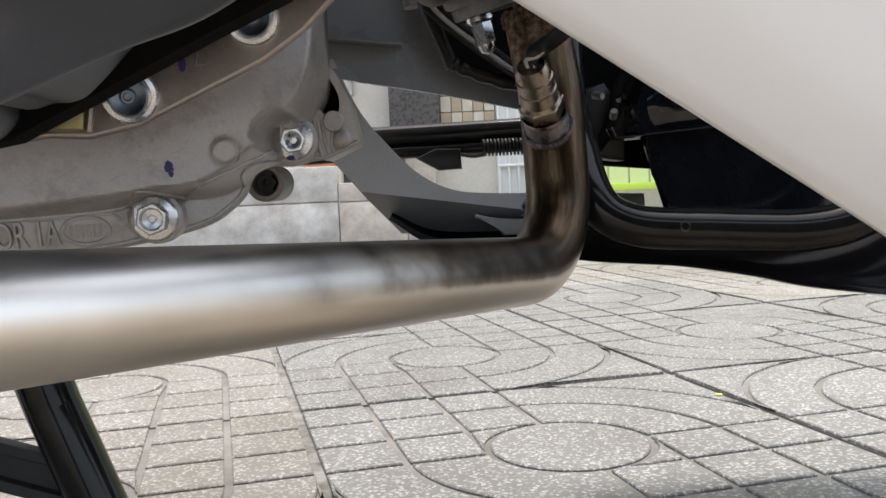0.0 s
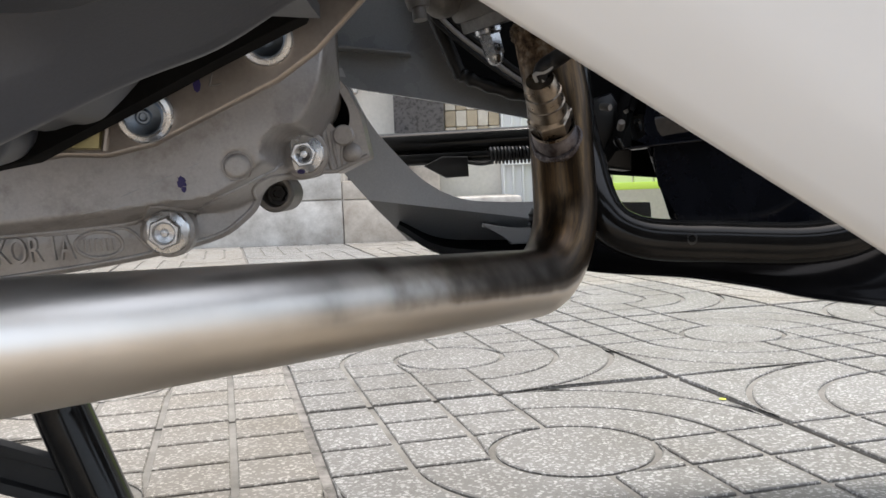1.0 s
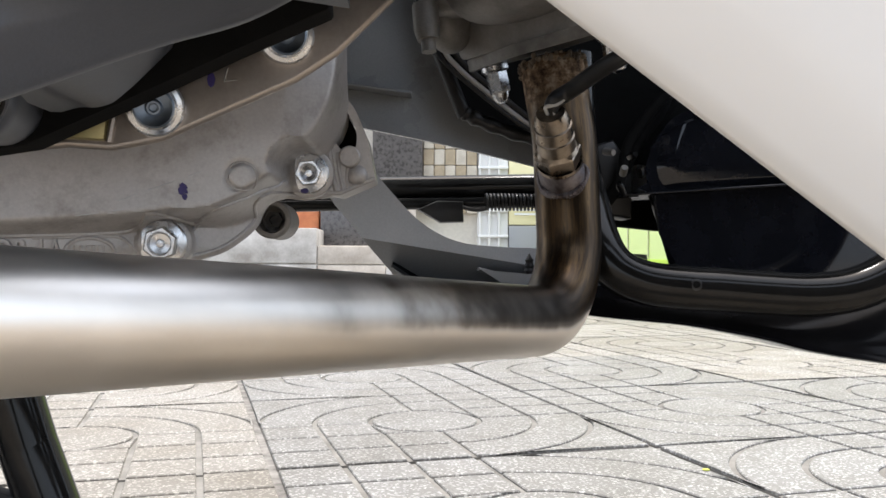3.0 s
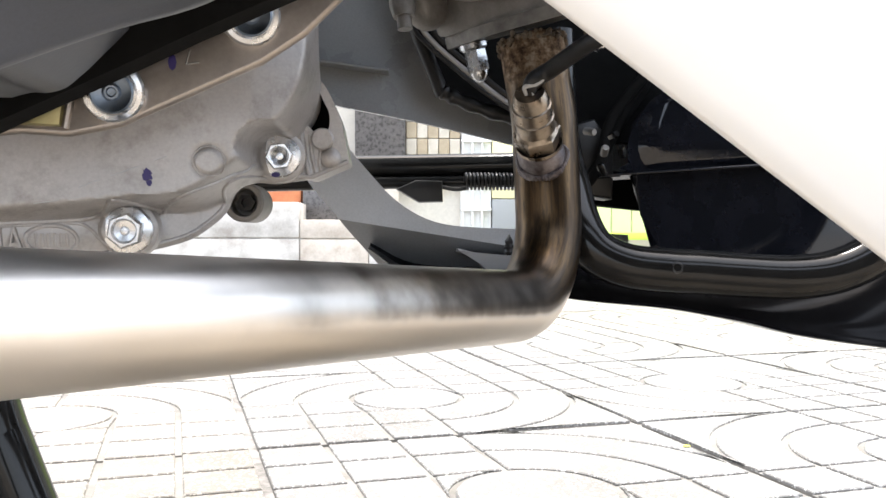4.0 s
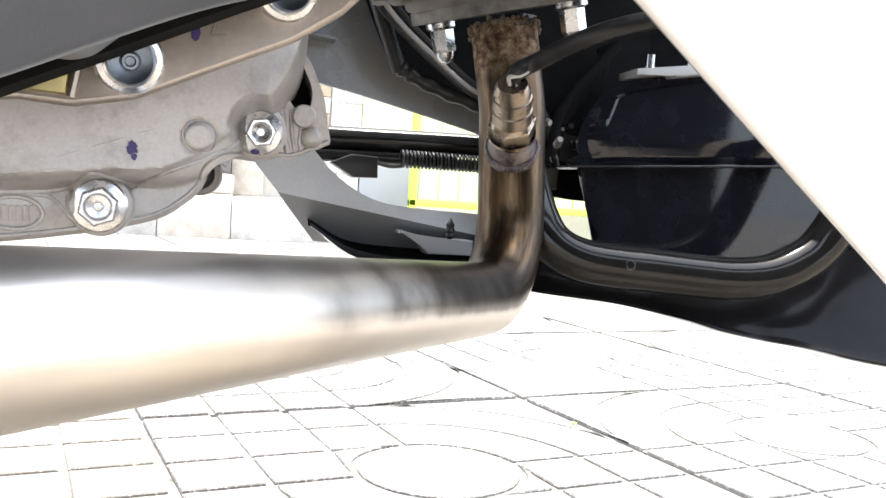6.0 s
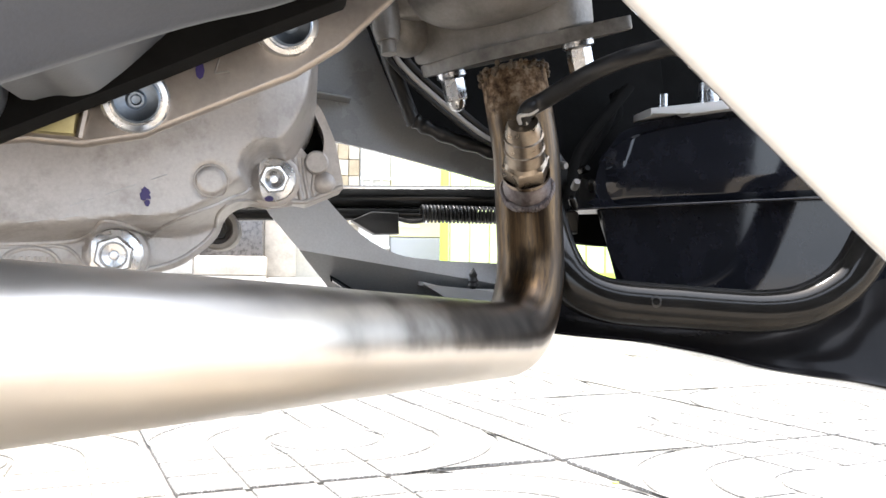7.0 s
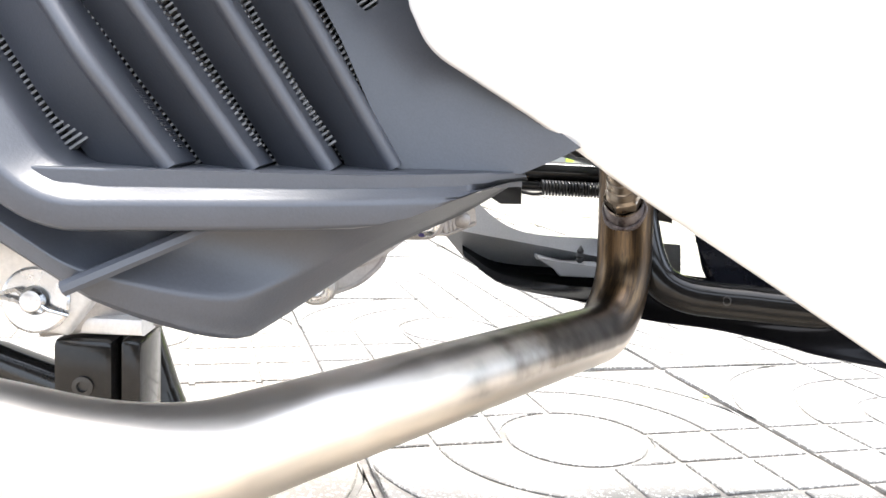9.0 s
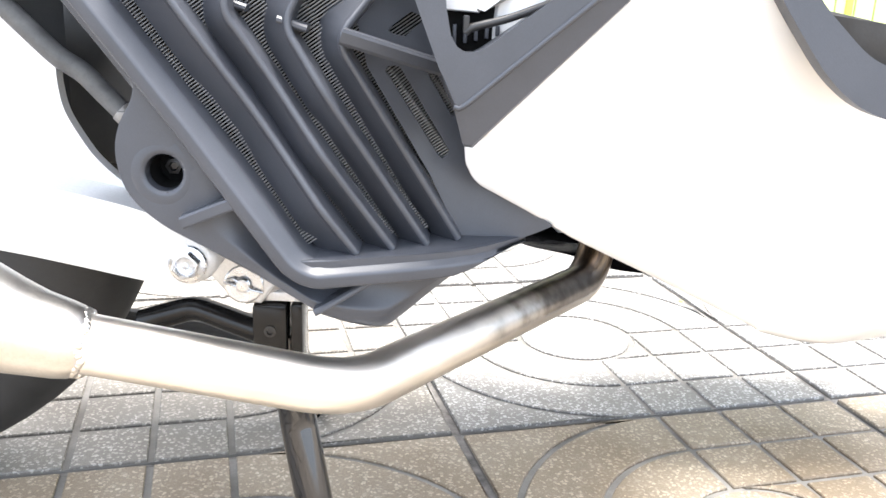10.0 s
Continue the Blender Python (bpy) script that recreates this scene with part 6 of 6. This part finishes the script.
# ---- across the pavement: shop fronts ----
M_GRAN = worn(material("dark_granite", (0.06, 0.055, 0.055), 0.3), (0.03, 0.028, 0.028), (0.13, 0.12, 0.115), 60, 300, 0.2, 0.4)
M_CREAM = worn(material("cream_render", (0.62, 0.58, 0.5), 0.8), (0.55, 0.52, 0.45), (0.68, 0.64, 0.56), 3, 60)
M_TILEA = worn(material("ochre_wall_tile", (0.36, 0.29, 0.19), 0.4), (0.32, 0.255, 0.165), (0.42, 0.34, 0.23), 30, 200)
M_TILEC = worn(material("cream_wall_tile", (0.5, 0.45, 0.36), 0.4), (0.45, 0.40, 0.32), (0.56, 0.51, 0.42), 30, 200)
M_WFR = material("white_shutter_paint", (0.78, 0.78, 0.76), 0.4)
M_CONC = worn(material("pale_concrete", (0.5, 0.48, 0.45), 0.85), (0.31, 0.28, 0.245), (0.62, 0.595, 0.55), 11, 120)
M_CONCB = worn(material("brown_stained_concrete", (0.36, 0.31, 0.26), 0.85), (0.35, 0.295, 0.24), (0.58, 0.525, 0.45), 14, 120)
M_ORANGE = worn(material("orange_brick", (0.45, 0.15, 0.06), 0.8), (0.38, 0.12, 0.05), (0.52, 0.19, 0.08), 20, 200)
M_GREEN = material("lime_green_paint", (0.50, 0.68, 0.08), 0.45)
M_LIME = material("pale_lime_paint", (0.72, 0.84, 0.36), 0.45)
M_YEL = material("yellow_poster", (0.80, 0.74, 0.45), 0.5)
M_GREY = material("grey_panel", (0.3, 0.31, 0.32), 0.5)
WY = 4.0
shop = thing("shop_front", (0, WY, 0), "cream shop front with granite pillar, checked wall tiles and white shutters", "building")
bm = bmesh.new()
box(bm, (-6, WY + 0.10, -0.01), (8, WY + 0.30, 4.2))
part("wall", bm, M_CREAM, shop)
bm = bmesh.new()
box(bm, (-0.23, WY - 0.02, 0.44), (0.0, WY + 0.15, 3.2), 0.006)
part("pillar", bm, M_GRAN, shop, "dark granite pillar")
bm = bmesh.new()
box(bm, (-0.44, WY - 0.25, 0.215), (-0.17, WY + 0.12, 0.44), 0.006)
part("granite_step", bm, M_GRAN, shop)
bm = bmesh.new()
box(bm, (-0.60, WY - 0.22, 0.215), (-0.45, WY + 0.12, 0.43), 0.004)
part("brick_pier", bm, M_ORANGE, shop)
bm = bmesh.new()
box(bm, (-3.49, WY - 0.485, -0.005), (-0.16, WY + 0.12, 0.23), 0.004)
plinth = part("plinth", bm, M_CONC, shop, "pale water-stained concrete plinth")
for x0, x1, z0, z1 in ((-3.5, -1.9, -0.005, 0.174), (-3.5, -1.6, 0.178, 0.320), (-1.896, -0.425, -0.005, 0.174), (-1.596, -0.425, 0.178, 0.320), (-0.421, -0.15, -0.005, 0.172), (-0.421, -0.15, 0.175, 0.250)):
    bm = bmesh.new()
    box(bm, (x0, WY - 0.5, z0), (x1, WY - 0.22, z1), 0.005)
    part("concrete_block", bm, M_CONC if x1 < -0.3 else M_CONCB, plinth)
bm = bmesh.new()
box(bm, (-0.149, WY - 0.5, -0.005), (0.3, WY + 0.045, 0.165), 0.01)
part("door_step", bm, M_CONC, shop)
bm = bmesh.new()
box(bm, (-0.169, WY - 0.03, 0.166), (-0.03, WY + 0.14, 0.439), 0.005)
part("pillar_base", bm, M_CONCB, shop, "brown stained pillar base")
for i in range(5):
    for j in range(10):
        bm = bmesh.new()
        x0, z0 = 0.004 + i * 0.0505, 0.411 + j * 0.0755
        box(bm, (x0, WY + 0.05, z0), (x0 + 0.048, WY + 0.101, z0 + 0.073), 0.002, seg=1)
        part("wall_tile", bm, M_TILEA if (i + j) % 2 else M_TILEC, shop)
for i in range(3):
    bm = bmesh.new()
    box(bm, (0.262 + i * 0.045, WY + 0.04, 0.02), (0.262 + i * 0.045 + 0.010, WY + 0.10, 2.4), 0.002)
    part("shutter_bar", bm, M_WFR, shop)
bm = bmesh.new()
box(bm, (0.258, WY + 0.07, 0.02), (0.40, WY + 0.101, 2.4))
part("shutter", bm, M_WFR, shop, "white shutter")
for z0 in (0.30, 0.42, 0.62):
    bm = bmesh.new()
    box(bm, (0.258, WY + 0.035, z0), (0.40, WY + 0.101, z0 + 0.012), 0.002)
    part("shutter_rail", bm, M_WFR, shop)
bm = bmesh.new()
box(bm, (0.405, WY + 0.06, 0.36), (0.66, WY + 0.101, 0.78), 0.002)
poster = part("poster", bm, M_YEL, shop, "yellow poster with white print")
for z0, w in ((0.425, 0.15), (0.405, 0.11)):
    bm = bmesh.new()
    box(bm, (0.43, WY + 0.054, z0), (0.43 + w, WY + 0.061, z0 + 0.010))
    part("print_bar", bm, M_WFR, poster)
bm = bmesh.new()
box(bm, (0.405, WY + 0.05, 0.0), (0.66, WY + 0.10, 0.355), 0.004)
part("lower_panel", bm, M_GREY, shop)
bm = bmesh.new()
box(bm, (-2.2, WY + 0.06, 0.66), (-0.40, WY + 0.101, 1.5), 0.005)
part("window_pane", bm, M_CONC, shop)
# lime-green plastic barrier
fence = thing("barrier", (1.1, 3.6, 0), "lime-green slatted metal barrier standing on the pavement", "barrier")
for i in range(25):
    bm = bmesh.new()
    box(bm, (0.60 + i * 0.085, 3.58, 0.19), (0.60 + i * 0.085 + 0.078, 3.60, 0.70), 0.003)
    part("slat", bm, M_LIME, fence)
for z0 in (0.17, 0.70):
    bm = bmesh.new()
    box(bm, (0.56, 3.57, z0), (2.76, 3.61, z0 + 0.03), 0.004)
    part("rail", bm, M_GREEN, fence)
for x0 in (0.56, 1.66, 2.74):
    bm = bmesh.new()
    box(bm, (x0, 3.57, 0.0), (x0 + 0.03, 3.61, 0.73), 0.004)
    part("post", bm, M_GREEN, fence)
